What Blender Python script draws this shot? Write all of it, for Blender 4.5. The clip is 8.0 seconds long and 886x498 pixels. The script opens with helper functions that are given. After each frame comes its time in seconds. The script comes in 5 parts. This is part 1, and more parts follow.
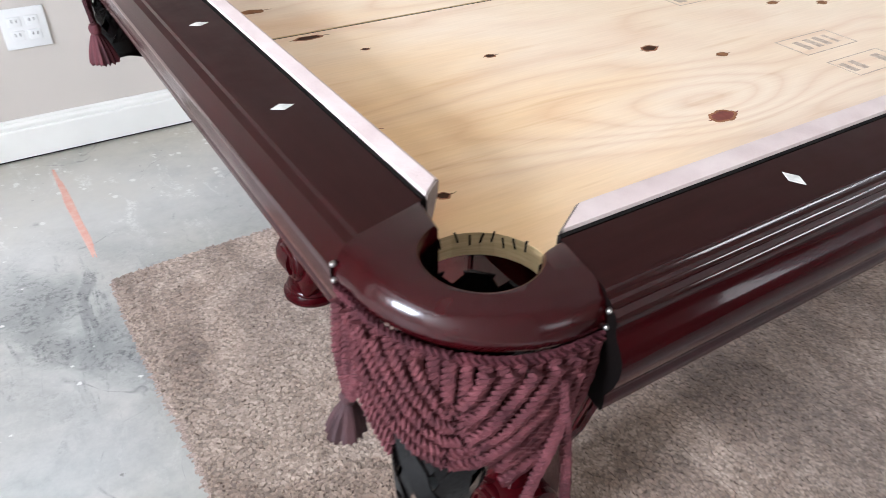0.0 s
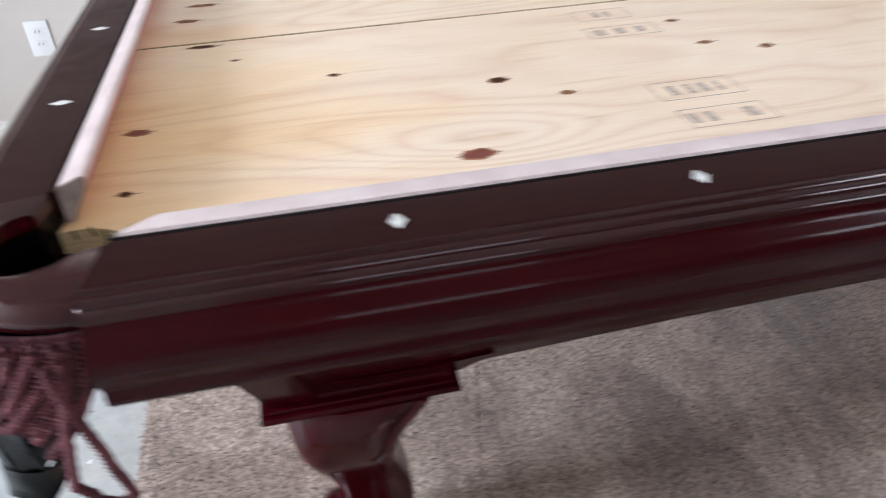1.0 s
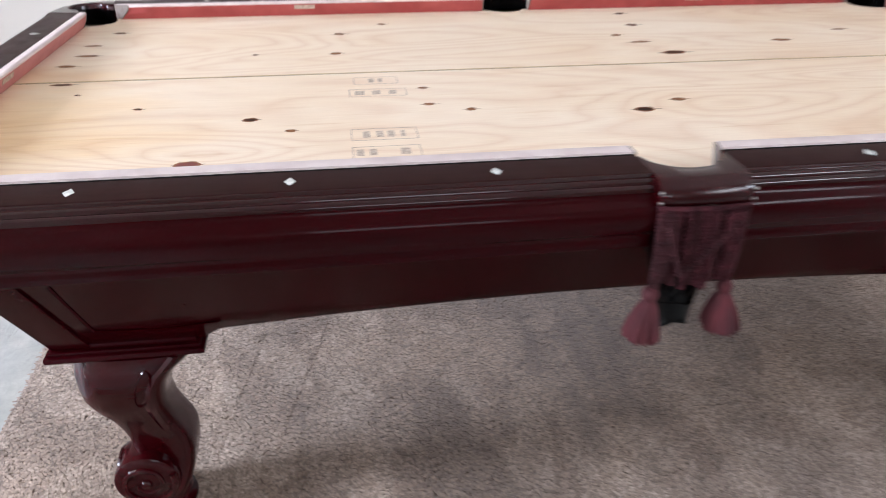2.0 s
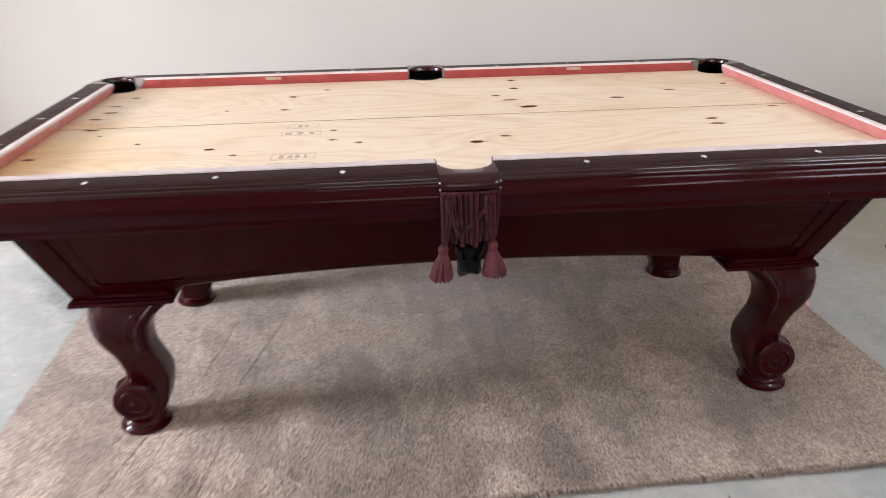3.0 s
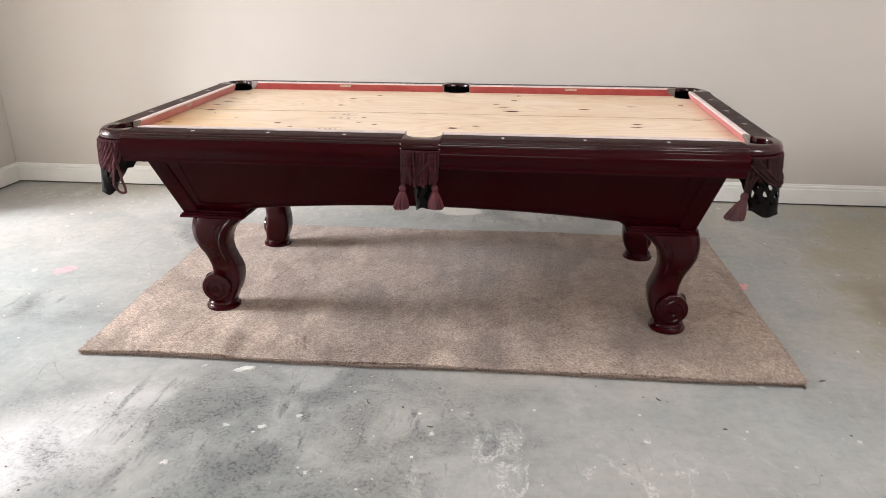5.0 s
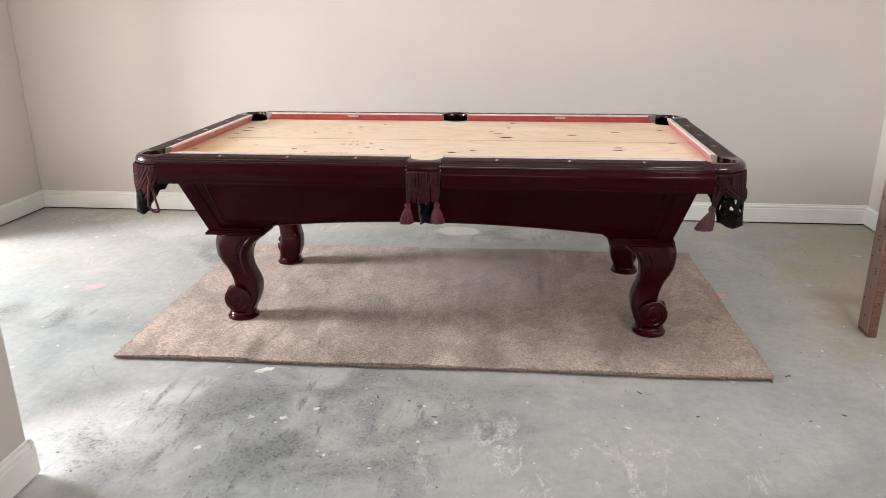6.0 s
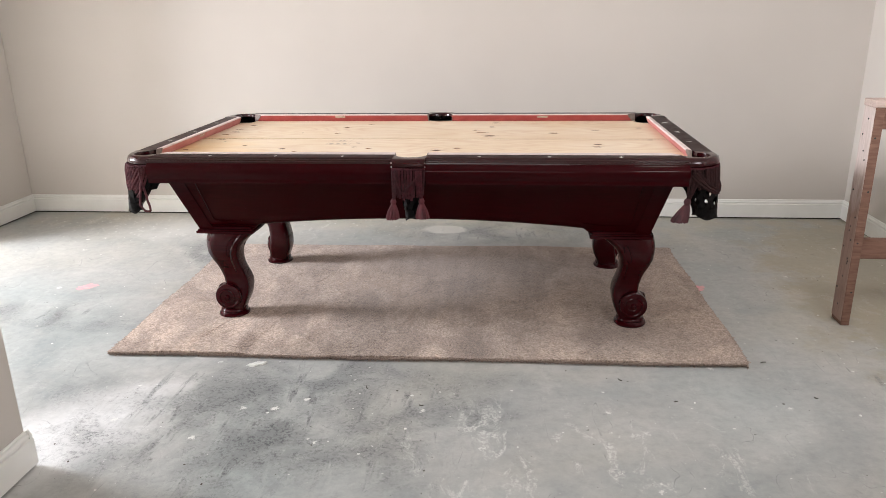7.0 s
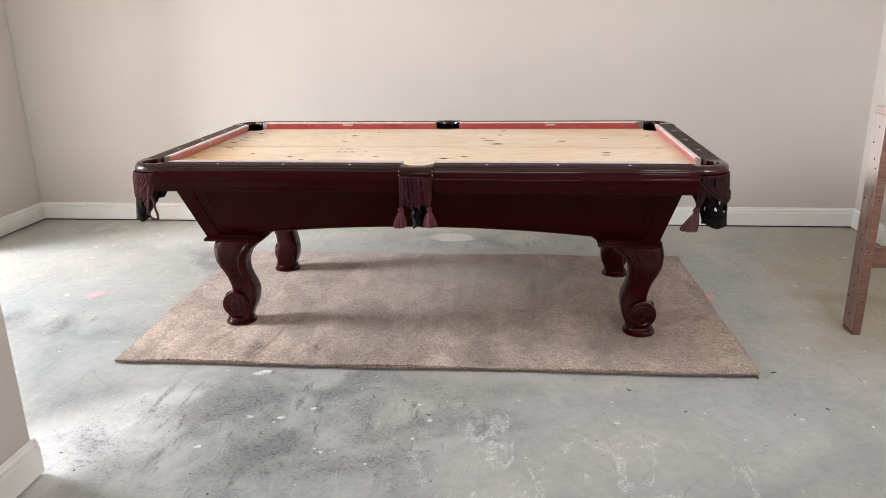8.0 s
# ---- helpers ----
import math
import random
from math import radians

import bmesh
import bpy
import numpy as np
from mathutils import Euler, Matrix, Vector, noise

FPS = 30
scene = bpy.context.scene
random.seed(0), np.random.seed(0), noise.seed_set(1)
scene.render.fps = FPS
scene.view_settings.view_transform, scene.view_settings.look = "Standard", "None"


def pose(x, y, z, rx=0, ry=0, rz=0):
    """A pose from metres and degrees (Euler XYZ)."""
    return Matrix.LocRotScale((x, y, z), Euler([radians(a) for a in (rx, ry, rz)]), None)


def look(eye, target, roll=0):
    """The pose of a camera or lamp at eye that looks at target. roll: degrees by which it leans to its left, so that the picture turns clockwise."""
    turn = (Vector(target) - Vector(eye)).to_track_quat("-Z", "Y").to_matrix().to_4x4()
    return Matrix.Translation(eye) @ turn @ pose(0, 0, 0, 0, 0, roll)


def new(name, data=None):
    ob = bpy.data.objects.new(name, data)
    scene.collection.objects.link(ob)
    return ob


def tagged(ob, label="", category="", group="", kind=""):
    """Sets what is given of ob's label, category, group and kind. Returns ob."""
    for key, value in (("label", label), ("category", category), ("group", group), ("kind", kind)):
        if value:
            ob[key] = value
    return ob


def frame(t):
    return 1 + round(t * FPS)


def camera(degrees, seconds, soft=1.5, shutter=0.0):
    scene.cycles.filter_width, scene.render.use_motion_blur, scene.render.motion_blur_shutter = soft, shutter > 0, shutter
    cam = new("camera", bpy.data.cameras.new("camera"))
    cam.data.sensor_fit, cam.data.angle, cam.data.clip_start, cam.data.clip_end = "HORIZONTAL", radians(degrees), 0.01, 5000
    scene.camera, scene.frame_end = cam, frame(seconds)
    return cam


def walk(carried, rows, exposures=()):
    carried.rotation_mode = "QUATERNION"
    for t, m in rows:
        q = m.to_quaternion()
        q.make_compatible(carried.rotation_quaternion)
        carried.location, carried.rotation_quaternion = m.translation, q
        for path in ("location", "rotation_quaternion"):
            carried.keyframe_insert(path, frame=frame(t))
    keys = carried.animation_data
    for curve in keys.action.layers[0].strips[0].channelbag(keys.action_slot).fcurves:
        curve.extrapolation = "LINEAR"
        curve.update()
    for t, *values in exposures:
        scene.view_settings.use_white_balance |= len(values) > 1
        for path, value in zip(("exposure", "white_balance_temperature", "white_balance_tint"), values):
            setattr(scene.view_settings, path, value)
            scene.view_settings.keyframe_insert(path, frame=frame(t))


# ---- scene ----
cam = camera(62.3, 8.0, soft=0.8, shutter=0.6)
PATH = [
    (0, (-1.408, -0.945, 1.153), (-0.529, 0.41, -0.027), 1.6),
    (0.3, (-1.297, -0.971, 1.144), (-0.567, 0.465, -0.041), -0.1),
    (0.5, (-1.16, -1.023, 1.154), (-0.614, 0.486, -0.039), -0.6),
    (0.8, (-1.002, -1.109, 1.167), (-0.665, 0.462, -0.023), -1.9),
    (1, (-0.903, -1.159, 1.16), (-0.585, 0.452, 0.018), -2.3),
    (1.2, (-0.812, -1.218, 1.159), (-0.472, 0.41, 0.048), -0.2),
    (1.5, (-0.663, -1.327, 1.188), (-0.331, 0.347, 0.146), 1.8),
    (1.7, (-0.577, -1.406, 1.201), (-0.312, 0.293, 0.179), 0.7),
    (2.8, (-0.277, -2.071, 1.316), (-0.049, -0.266, 0.484), -0.2),
    (3, (-0.2, -2.223, 1.33), (-0.035, -0.402, 0.52), -0.9),
    (3.5, (-0.024, -2.541, 1.35), (-0.129, -0.701, 0.572), -4.2),
    (3.8, (0.045, -2.741, 1.362), (-0.053, -0.861, 0.685), -3.8),
    (4, (0.077, -2.853, 1.385), (-0.092, -0.986, 0.687), -4.2),
    (4.2, (0.126, -2.917, 1.377), (-0.1, -1.06, 0.67), -3.4),
    (4.4, (0.169, -2.983, 1.375), (-0.065, -1.124, 0.675), -1.3),
    (4.5, (0.209, -3.027, 1.373), (-0.039, -1.173, 0.665), 0.0),
    (4.8, (0.318, -3.11, 1.364), (0.114, -1.252, 0.653), 0.9),
    (5, (0.359, -3.145, 1.365), (0.146, -1.287, 0.656), 0.0),
    (5.2, (0.384, -3.198, 1.383), (0.169, -1.33, 0.703), -0.6),
    (6.3, (0.393, -3.507, 1.399), (0.178, -1.62, 0.774), -0.4),
    (6.5, (0.4, -3.525, 1.393), (0.214, -1.632, 0.773), -0.1),
    (7, (0.419, -3.541, 1.389), (0.229, -1.649, 0.767), -0.9),
    (7.5, (0.42, -3.536, 1.392), (0.216, -1.643, 0.78), -0.8),
    (8, (0.417, -3.528, 1.389), (0.207, -1.633, 0.787), -1.0),
]
EXPOSURES = [(0, 0.0, 5800, 10), (0.3, -0.10, 5750, 10), (0.6, -0.12, 5700, 10), (1.0, -0.08, 5600, 10), (1.6, 0.0, 5600, 11), (3.0, 0.06, 6050, 12), (4.0, 0.08, 6300, 12), (4.6, 0.03, 6400, 12), (5.2, 0.04, 6400, 12), (6.3, -0.02, 6380, 12), (8.0, -0.03, 6350, 12)]
walk(cam, [(t, look(e, g, r)) for t, e, g, r in PATH], EXPOSURES)

# ---- light ----
world = bpy.data.worlds.new("sky")
scene.world = world
world.use_nodes = True
wn = world.node_tree
sky = wn.nodes.new("ShaderNodeTexSky")
sky.sky_type = "NISHITA"
sky.sun_disc = False
sky.sun_elevation, sky.sun_rotation = radians(38), radians(250)
wn.links.new(sky.outputs[0], wn.nodes["Background"].inputs[0])
wn.nodes["Background"].inputs[1].default_value = 0.12


def window_light(name, m, sx, sy, watts, color):
    lamp = bpy.data.lights.new(name, "AREA")
    lamp.shape, lamp.size, lamp.size_y, lamp.energy, lamp.color = "RECTANGLE", sx, sy, watts, color
    ob = new(name, lamp)
    ob.matrix_world = m
    return ob


# daylight in the openings: the window of the next room, the window at the passage's end, and the one in the passage
window_light("far_daylight", look((-5.22, -0.60, 1.88), (0.0, -0.45, 0.45)), 1.3, 0.85, 395, (0.92, 0.945, 0.98))
window_light("rear_daylight", look((0.12, -6.90, 1.80), (0.3, 0.0, 1.7)), 2.0, 1.2, 34, (1.0, 0.94, 0.88))
window_light("side_daylight", look((1.345, -2.42, 1.75), (0.0, -2.20, 1.75)), 0.95, 0.45, 20, (1.0, 0.95, 0.90))
# unseen fill lamp in the near wall, added to brighten the right side
window_light("near_fill", look((2.00, -1.885, 1.80), (1.7, 1.0, 1.9)), 0.6, 0.6, 27, (0.97, 0.97, 0.98))


# ---- materials ----
def material(name):
    m = bpy.data.materials.new(name)
    m.use_nodes = True
    return m, m.node_tree, m.node_tree.nodes["Principled BSDF"]


def node(tree, kind, **values):
    n = tree.nodes.new(kind)
    for key, value in values.items():
        n.inputs[key.replace("_", " ")].default_value = value
    return n


def coords(tree, scale=(1, 1, 1)):
    tc = tree.nodes.new("ShaderNodeTexCoord")
    mp = tree.nodes.new("ShaderNodeMapping")
    mp.inputs["Scale"].default_value = scale
    tree.links.new(tc.outputs["Object"], mp.inputs["Vector"])
    return mp.outputs["Vector"]


def noise_node(tree, vec, scale, detail=4.0, rough=0.55, distortion=0.0):
    n = node(tree, "ShaderNodeTexNoise", Scale=scale, Detail=detail, Roughness=rough, Distortion=distortion)
    tree.links.new(vec, n.inputs["Vector"])
    return n.outputs["Fac"]


def ramp(tree, fac, *stops):
    r = tree.nodes.new("ShaderNodeValToRGB")
    while len(r.color_ramp.elements) < len(stops):
        r.color_ramp.elements.new(0.5)
    for e, (at, c) in zip(r.color_ramp.elements, stops):
        e.position, e.color = at, (*c, 1)
    tree.links.new(fac, r.inputs[0])
    return r.outputs[0]


def mix(tree, fac, a, b, mode="MIX"):
    n = tree.nodes.new("ShaderNodeMix")
    n.data_type, n.blend_type = "RGBA", mode
    for sock, v in ((n.inputs[0], fac), (n.inputs[6], a), (n.inputs[7], b)):
        if hasattr(v, "is_linked"):
            tree.links.new(v, sock)
        else:
            sock.default_value = v if sock == n.inputs[0] else (*v, 1)
    return n.outputs[2]


def bump(tree, bsdf, height, strength, distance):
    b = node(tree, "ShaderNodeBump", Strength=strength, Distance=distance)
    tree.links.new(height, b.inputs["Height"])
    tree.links.new(b.outputs[0], bsdf.inputs["Normal"])


def mottled(name, a, b, scale=8.0, rough=0.6, stretch=(1, 1, 1), fine=0.0, fine_scale=200.0, metal=0.0, coat=0.0, rough_to=None, spec=0.5):
    m, t, p = material(name)
    v = coords(t, stretch)
    n = noise_node(t, v, scale, 6.0)
    t.links.new(ramp(t, n, (0.3, a), (0.7, b)), p.inputs["Base Color"])
    p.inputs["Metallic"].default_value = metal
    p.inputs["Specular IOR Level"].default_value = spec
    p.inputs["Coat Weight"].default_value = coat
    p.inputs["Coat Roughness"].default_value = 0.08
    if rough_to is None:
        p.inputs["Roughness"].default_value = rough
    else:
        r = ramp(t, noise_node(t, v, scale * 2.3, 5.0), (0.3, (rough,) * 3), (0.7, (rough_to,) * 3))
        t.links.new(r, p.inputs["Roughness"])
    if fine:
        bump(t, p, noise_node(t, v, fine_scale, 3.0), fine, 0.002)
    return m


def wood_finish(name, a, b, c, rough, coat, coat_rough=0.05):
    """Stained wood with long grain along x and a lacquer coat."""
    m, t, p = material(name)
    v = coords(t, (1.2, 9, 9))
    grain = noise_node(t, v, 9.0, 4.0, 0.5, 0.6)
    broad = noise_node(t, coords(t), 3.0, 3.0)
    col = mix(t, ramp(t, broad, (0.35, (0, 0, 0)), (0.7, (1, 1, 1))), ramp(t, grain, (0.32, a), (0.7, b)), c)
    t.links.new(mix(t, 0.55, ramp(t, grain, (0.32, a), (0.7, b)), col), p.inputs["Base Color"])
    r = ramp(t, noise_node(t, coords(t), 26.0, 5.0), (0.3, (rough,) * 3), (0.75, (rough + 0.12,) * 3))
    t.links.new(r, p.inputs["Roughness"])
    p.inputs["Specular IOR Level"].default_value = 0.05
    p.inputs["Coat Weight"].default_value = coat
    p.inputs["Coat Roughness"].default_value = coat_rough
    if coat == 0.0:
        bump(t, p, noise_node(t, coords(t, (2, 14, 14)), 24.0, 4.0), 0.05, 0.001)
    return m


MAHOGANY = wood_finish("mahogany_lacquer", (0.0215, 0.0008, 0.0018), (0.0300, 0.0011, 0.0025), (0.0255, 0.0009, 0.0021), 0.16, 0.12, 0.06)
MAHOGANY_RAIL = wood_finish("rail_lacquer", (0.0200, 0.0007, 0.0016), (0.0270, 0.0010, 0.0022), (0.0235, 0.0009, 0.0019), 0.16, 0.13, 0.06)
RAIL_BEAD = wood_finish("rail_moulding_lacquer", (0.0160, 0.0006, 0.0012), (0.0215, 0.0008, 0.0016), (0.0188, 0.0007, 0.0014), 0.14, 0.75, 0.09)
MAHOGANY_LEG = wood_finish("leg_lacquer", (0.0230, 0.0008, 0.0018), (0.0320, 0.0011, 0.0025), (0.0275, 0.0009, 0.0021), 0.14, 0.38, 0.05)
MAHOGANY_TOP = wood_finish("rail_top_lacquer", (0.019, 0.0055, 0.0050), (0.027, 0.0080, 0.0073), (0.023, 0.0066, 0.0060), 0.36, 0.04)
MAHOGANY_RED = wood_finish("pocket_lacquer", (0.019, 0.0010, 0.0018), (0.027, 0.0015, 0.0024), (0.023, 0.0012, 0.0020), 0.14, 0.60, 0.18)
LEATHER = mottled("black_leather", (0.0022, 0.0016, 0.0016), (0.0055, 0.0040, 0.0038), 40, 0.20, fine=0.35, fine_scale=220, spec=0.16)
CORD = mottled("maroon_cord", (0.028, 0.0048, 0.0075), (0.085, 0.0185, 0.0245), 60, 0.75, fine=0.5, fine_scale=900, spec=0.2)
CORD_DARK = mottled("brown_cord", (0.019, 0.0042, 0.0055), (0.058, 0.0145, 0.0175), 60, 0.75, fine=0.5, fine_scale=900, spec=0.2)
# paler copy for the near left pocket, window light put into its colour
CORD_LIT = mottled("lit_cord", (0.048, 0.0115, 0.0150), (0.130, 0.0380, 0.0435), 60, 0.75, fine=0.5, fine_scale=900, spec=0.2)
CORD_BROWN = mottled("dark_brown_cord", (0.012, 0.0038, 0.0038), (0.040, 0.0130, 0.0125), 60, 0.75, fine=0.5, fine_scale=900, spec=0.2)
TASSEL = mottled("tassel_yarn", (0.040, 0.0045, 0.0080), (0.108, 0.0145, 0.0205), 50, 0.8, (1, 1, 0.15), 0.5, 700)
TASSEL_MAROON = mottled("maroon_tassel_yarn", (0.030, 0.0065, 0.0085), (0.085, 0.020, 0.024), 50, 0.8, (1, 1, 0.15), 0.5, 700)
TASSEL_DARK = mottled("dark_tassel_yarn", (0.022, 0.0065, 0.008), (0.060, 0.018, 0.020), 50, 0.8, (1, 1, 0.15), 0.5, 700)
RUBBER = mottled("red_rubber", (0.30, 0.042, 0.038), (0.41, 0.080, 0.070), 14, 0.55, fine=0.2, fine_scale=120)
RUBBER_FADED = mottled("faded_pink_rubber", (0.46, 0.15, 0.14), (0.56, 0.225, 0.21), 14, 0.55, fine=0.2, fine_scale=120)
CUSHION_TOP = mottled("pale_cushion_tape", (0.60, 0.485, 0.465), (0.74, 0.63, 0.60), 18, 0.6, fine=0.25, fine_scale=240)
FACING = mottled("cushion_end_facing", (0.13, 0.10, 0.085), (0.24, 0.19, 0.165), 60, 0.8)
DIAMOND = mottled("pearl_inlay", (0.55, 0.56, 0.52), (0.80, 0.80, 0.76), 90, 0.25)
BRASS = mottled("worn_metal", (0.16, 0.15, 0.14), (0.40, 0.38, 0.36), 90, 0.35, metal=1.0)
RAIL_END_SHADE = mottled("rail_end_shade", (0.0012, 0.0007, 0.0006), (0.0028, 0.0014, 0.0012), 40, 0.8, spec=0.05)
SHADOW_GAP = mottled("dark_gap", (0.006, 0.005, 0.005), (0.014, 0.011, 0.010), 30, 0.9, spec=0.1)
KNOT = mottled("dark_knot", (0.016, 0.008, 0.004), (0.075, 0.030, 0.014), 70, 0.8, spec=0.1)
KNOT_RED = mottled("red_knot", (0.10, 0.018, 0.012), (0.25, 0.055, 0.035), 60, 0.7)
KNOT_RIM = mottled("knot_rim", (0.20, 0.085, 0.045), (0.40, 0.20, 0.105), 60, 0.8, spec=0.1)
KNOT_PALE = mottled("pale_knot", (0.13, 0.056, 0.024), (0.32, 0.155, 0.070), 60, 0.8, spec=0.1)
STAMP_INK = mottled("stamp_ink", (0.32, 0.25, 0.20), (0.66, 0.53, 0.41), 160, 0.8)
TRIM = mottled("white_trim_paint", (0.75, 0.74, 0.70), (0.82, 0.81, 0.77), 5, 0.42, fine=0.05, fine_scale=60)
PLASTIC = mottled("white_plastic", (0.76, 0.76, 0.75), (0.82, 0.82, 0.81), 10, 0.35)
STUD = wood_finish("stud_lumber", (0.15, 0.082, 0.060), (0.26, 0.150, 0.112), (0.20, 0.112, 0.084), 0.62, 0.0)
STUD_PALE = wood_finish("stud_dusty", (0.46, 0.34, 0.29), (0.62, 0.50, 0.44), (0.55, 0.43, 0.38), 0.75, 0.0)


def lit_board():
    """A board face with window light put into its pale colour, its upper part whitened and dusty."""
    m, t, p = material("stud_lit_face")
    tc = t.nodes.new("ShaderNodeTexCoord")
    sep = t.nodes.new("ShaderNodeSeparateXYZ")
    t.links.new(tc.outputs["Object"], sep.inputs[0])
    add = t.nodes.new("ShaderNodeMath")
    add.operation = "MULTIPLY_ADD"
    t.links.new(noise_node(t, coords(t, (6, 6, 2)), 3.0, 5.0), add.inputs[0])
    add.inputs[1].default_value = 0.5
    t.links.new(sep.outputs["Z"], add.inputs[2])
    grain = noise_node(t, coords(t, (14, 14, 1.2)), 8.0, 6.0)
    brown = ramp(t, grain, (0.3, (0.27, 0.175, 0.14)), (0.7, (0.38, 0.255, 0.21)))
    pale = ramp(t, grain, (0.3, (0.50, 0.40, 0.36)), (0.7, (0.64, 0.54, 0.50)))
    t.links.new(mix(t, ramp(t, add.outputs[0], (0.78, (0, 0, 0)), (0.98, (1, 1, 1))), brown, pale), p.inputs["Base Color"])
    p.inputs["Roughness"].default_value = 0.75
    return m


LIT_FACE = lit_board()
NAIL = mottled("nail_steel", (0.03, 0.028, 0.027), (0.08, 0.07, 0.065), 80, 0.5, metal=0.6)
PINK = mottled("pink_spray_paint", (0.78, 0.28, 0.31), (0.66, 0.42, 0.41), 30, 0.7)
ORANGE = mottled("red_chalk", (0.62, 0.30, 0.24), (0.66, 0.44, 0.36), 40, 0.8)
PLASTER = mottled("plaster_splash", (0.62, 0.62, 0.58), (0.80, 0.80, 0.76), 60, 0.8, fine=0.4, fine_scale=160)


def wall_paint():
    m, t, p = material("greige_wall_paint")
    v = coords(t)
    n = noise_node(t, v, 1.1, 3.0)
    t.links.new(ramp(t, n, (0.3, (0.550, 0.505, 0.458)), (0.7, (0.590, 0.543, 0.494))), p.inputs["Base Color"])
    p.inputs["Roughness"].default_value = 0.62
    bump(t, p, noise_node(t, v, 160.0, 4.0), 0.12, 0.001)
    return m


WALL = wall_paint()
CEILING = mottled("ceiling_paint", (0.76, 0.75, 0.73), (0.80, 0.79, 0.77), 4, 0.8, fine=0.15, fine_scale=90)


def math_node(tree, op, a, b, c=0.0):
    n = tree.nodes.new("ShaderNodeMath")
    n.operation = op
    for sock, v in zip(n.inputs, (a, b, c)):
        if hasattr(v, "is_linked"):
            tree.links.new(v, sock)
        else:
            sock.default_value = v
    return n.outputs[0]


def oval(tree, axes, cx, cy, rx, ry, turn, ragged, soft):
    """A mask for stains and for painted light and shade: 1 inside a turned oval on the slab, ragged at its rim."""
    c, s = math.cos(radians(turn)), math.sin(radians(turn))
    dx, dy = math_node(tree, "SUBTRACT", axes[0], cx), math_node(tree, "SUBTRACT", axes[1], cy)
    u = math_node(tree, "ADD", math_node(tree, "MULTIPLY", dx, c / rx), math_node(tree, "MULTIPLY", dy, s / rx))
    w = math_node(tree, "ADD", math_node(tree, "MULTIPLY", dx, -s / ry), math_node(tree, "MULTIPLY", dy, c / ry))
    d = math_node(tree, "SQRT", math_node(tree, "ADD", math_node(tree, "MULTIPLY", u, u), math_node(tree, "MULTIPLY", w, w)), 0.0)
    d = math_node(tree, "MULTIPLY_ADD", ragged, 1.3, math_node(tree, "SUBTRACT", d, 0.65))
    return ramp(tree, d, (1.0 - soft, (1, 1, 1)), (1.0, (0, 0, 0)))


def specks(tree, vec, scale, share, size, ragged):
    """Small crisp flecks: in some of a cell pattern's cells, each of its own size."""
    vo = node(tree, "ShaderNodeTexVoronoi", Scale=scale)
    tree.links.new(vec, vo.inputs["Vector"])
    sep = tree.nodes.new("ShaderNodeSeparateColor")
    tree.links.new(vo.outputs["Color"], sep.inputs[0])
    lot = math_node(tree, "MULTIPLY", math_node(tree, "MAXIMUM", math_node(tree, "SUBTRACT", math_node(tree, "ADD", sep.outputs[0], share), 1.0), 0.0), size)
    d = math_node(tree, "MULTIPLY_ADD", ragged, 0.5, math_node(tree, "SUBTRACT", vo.outputs["Distance"], 0.25))
    return math_node(tree, "GREATER_THAN", lot, d)


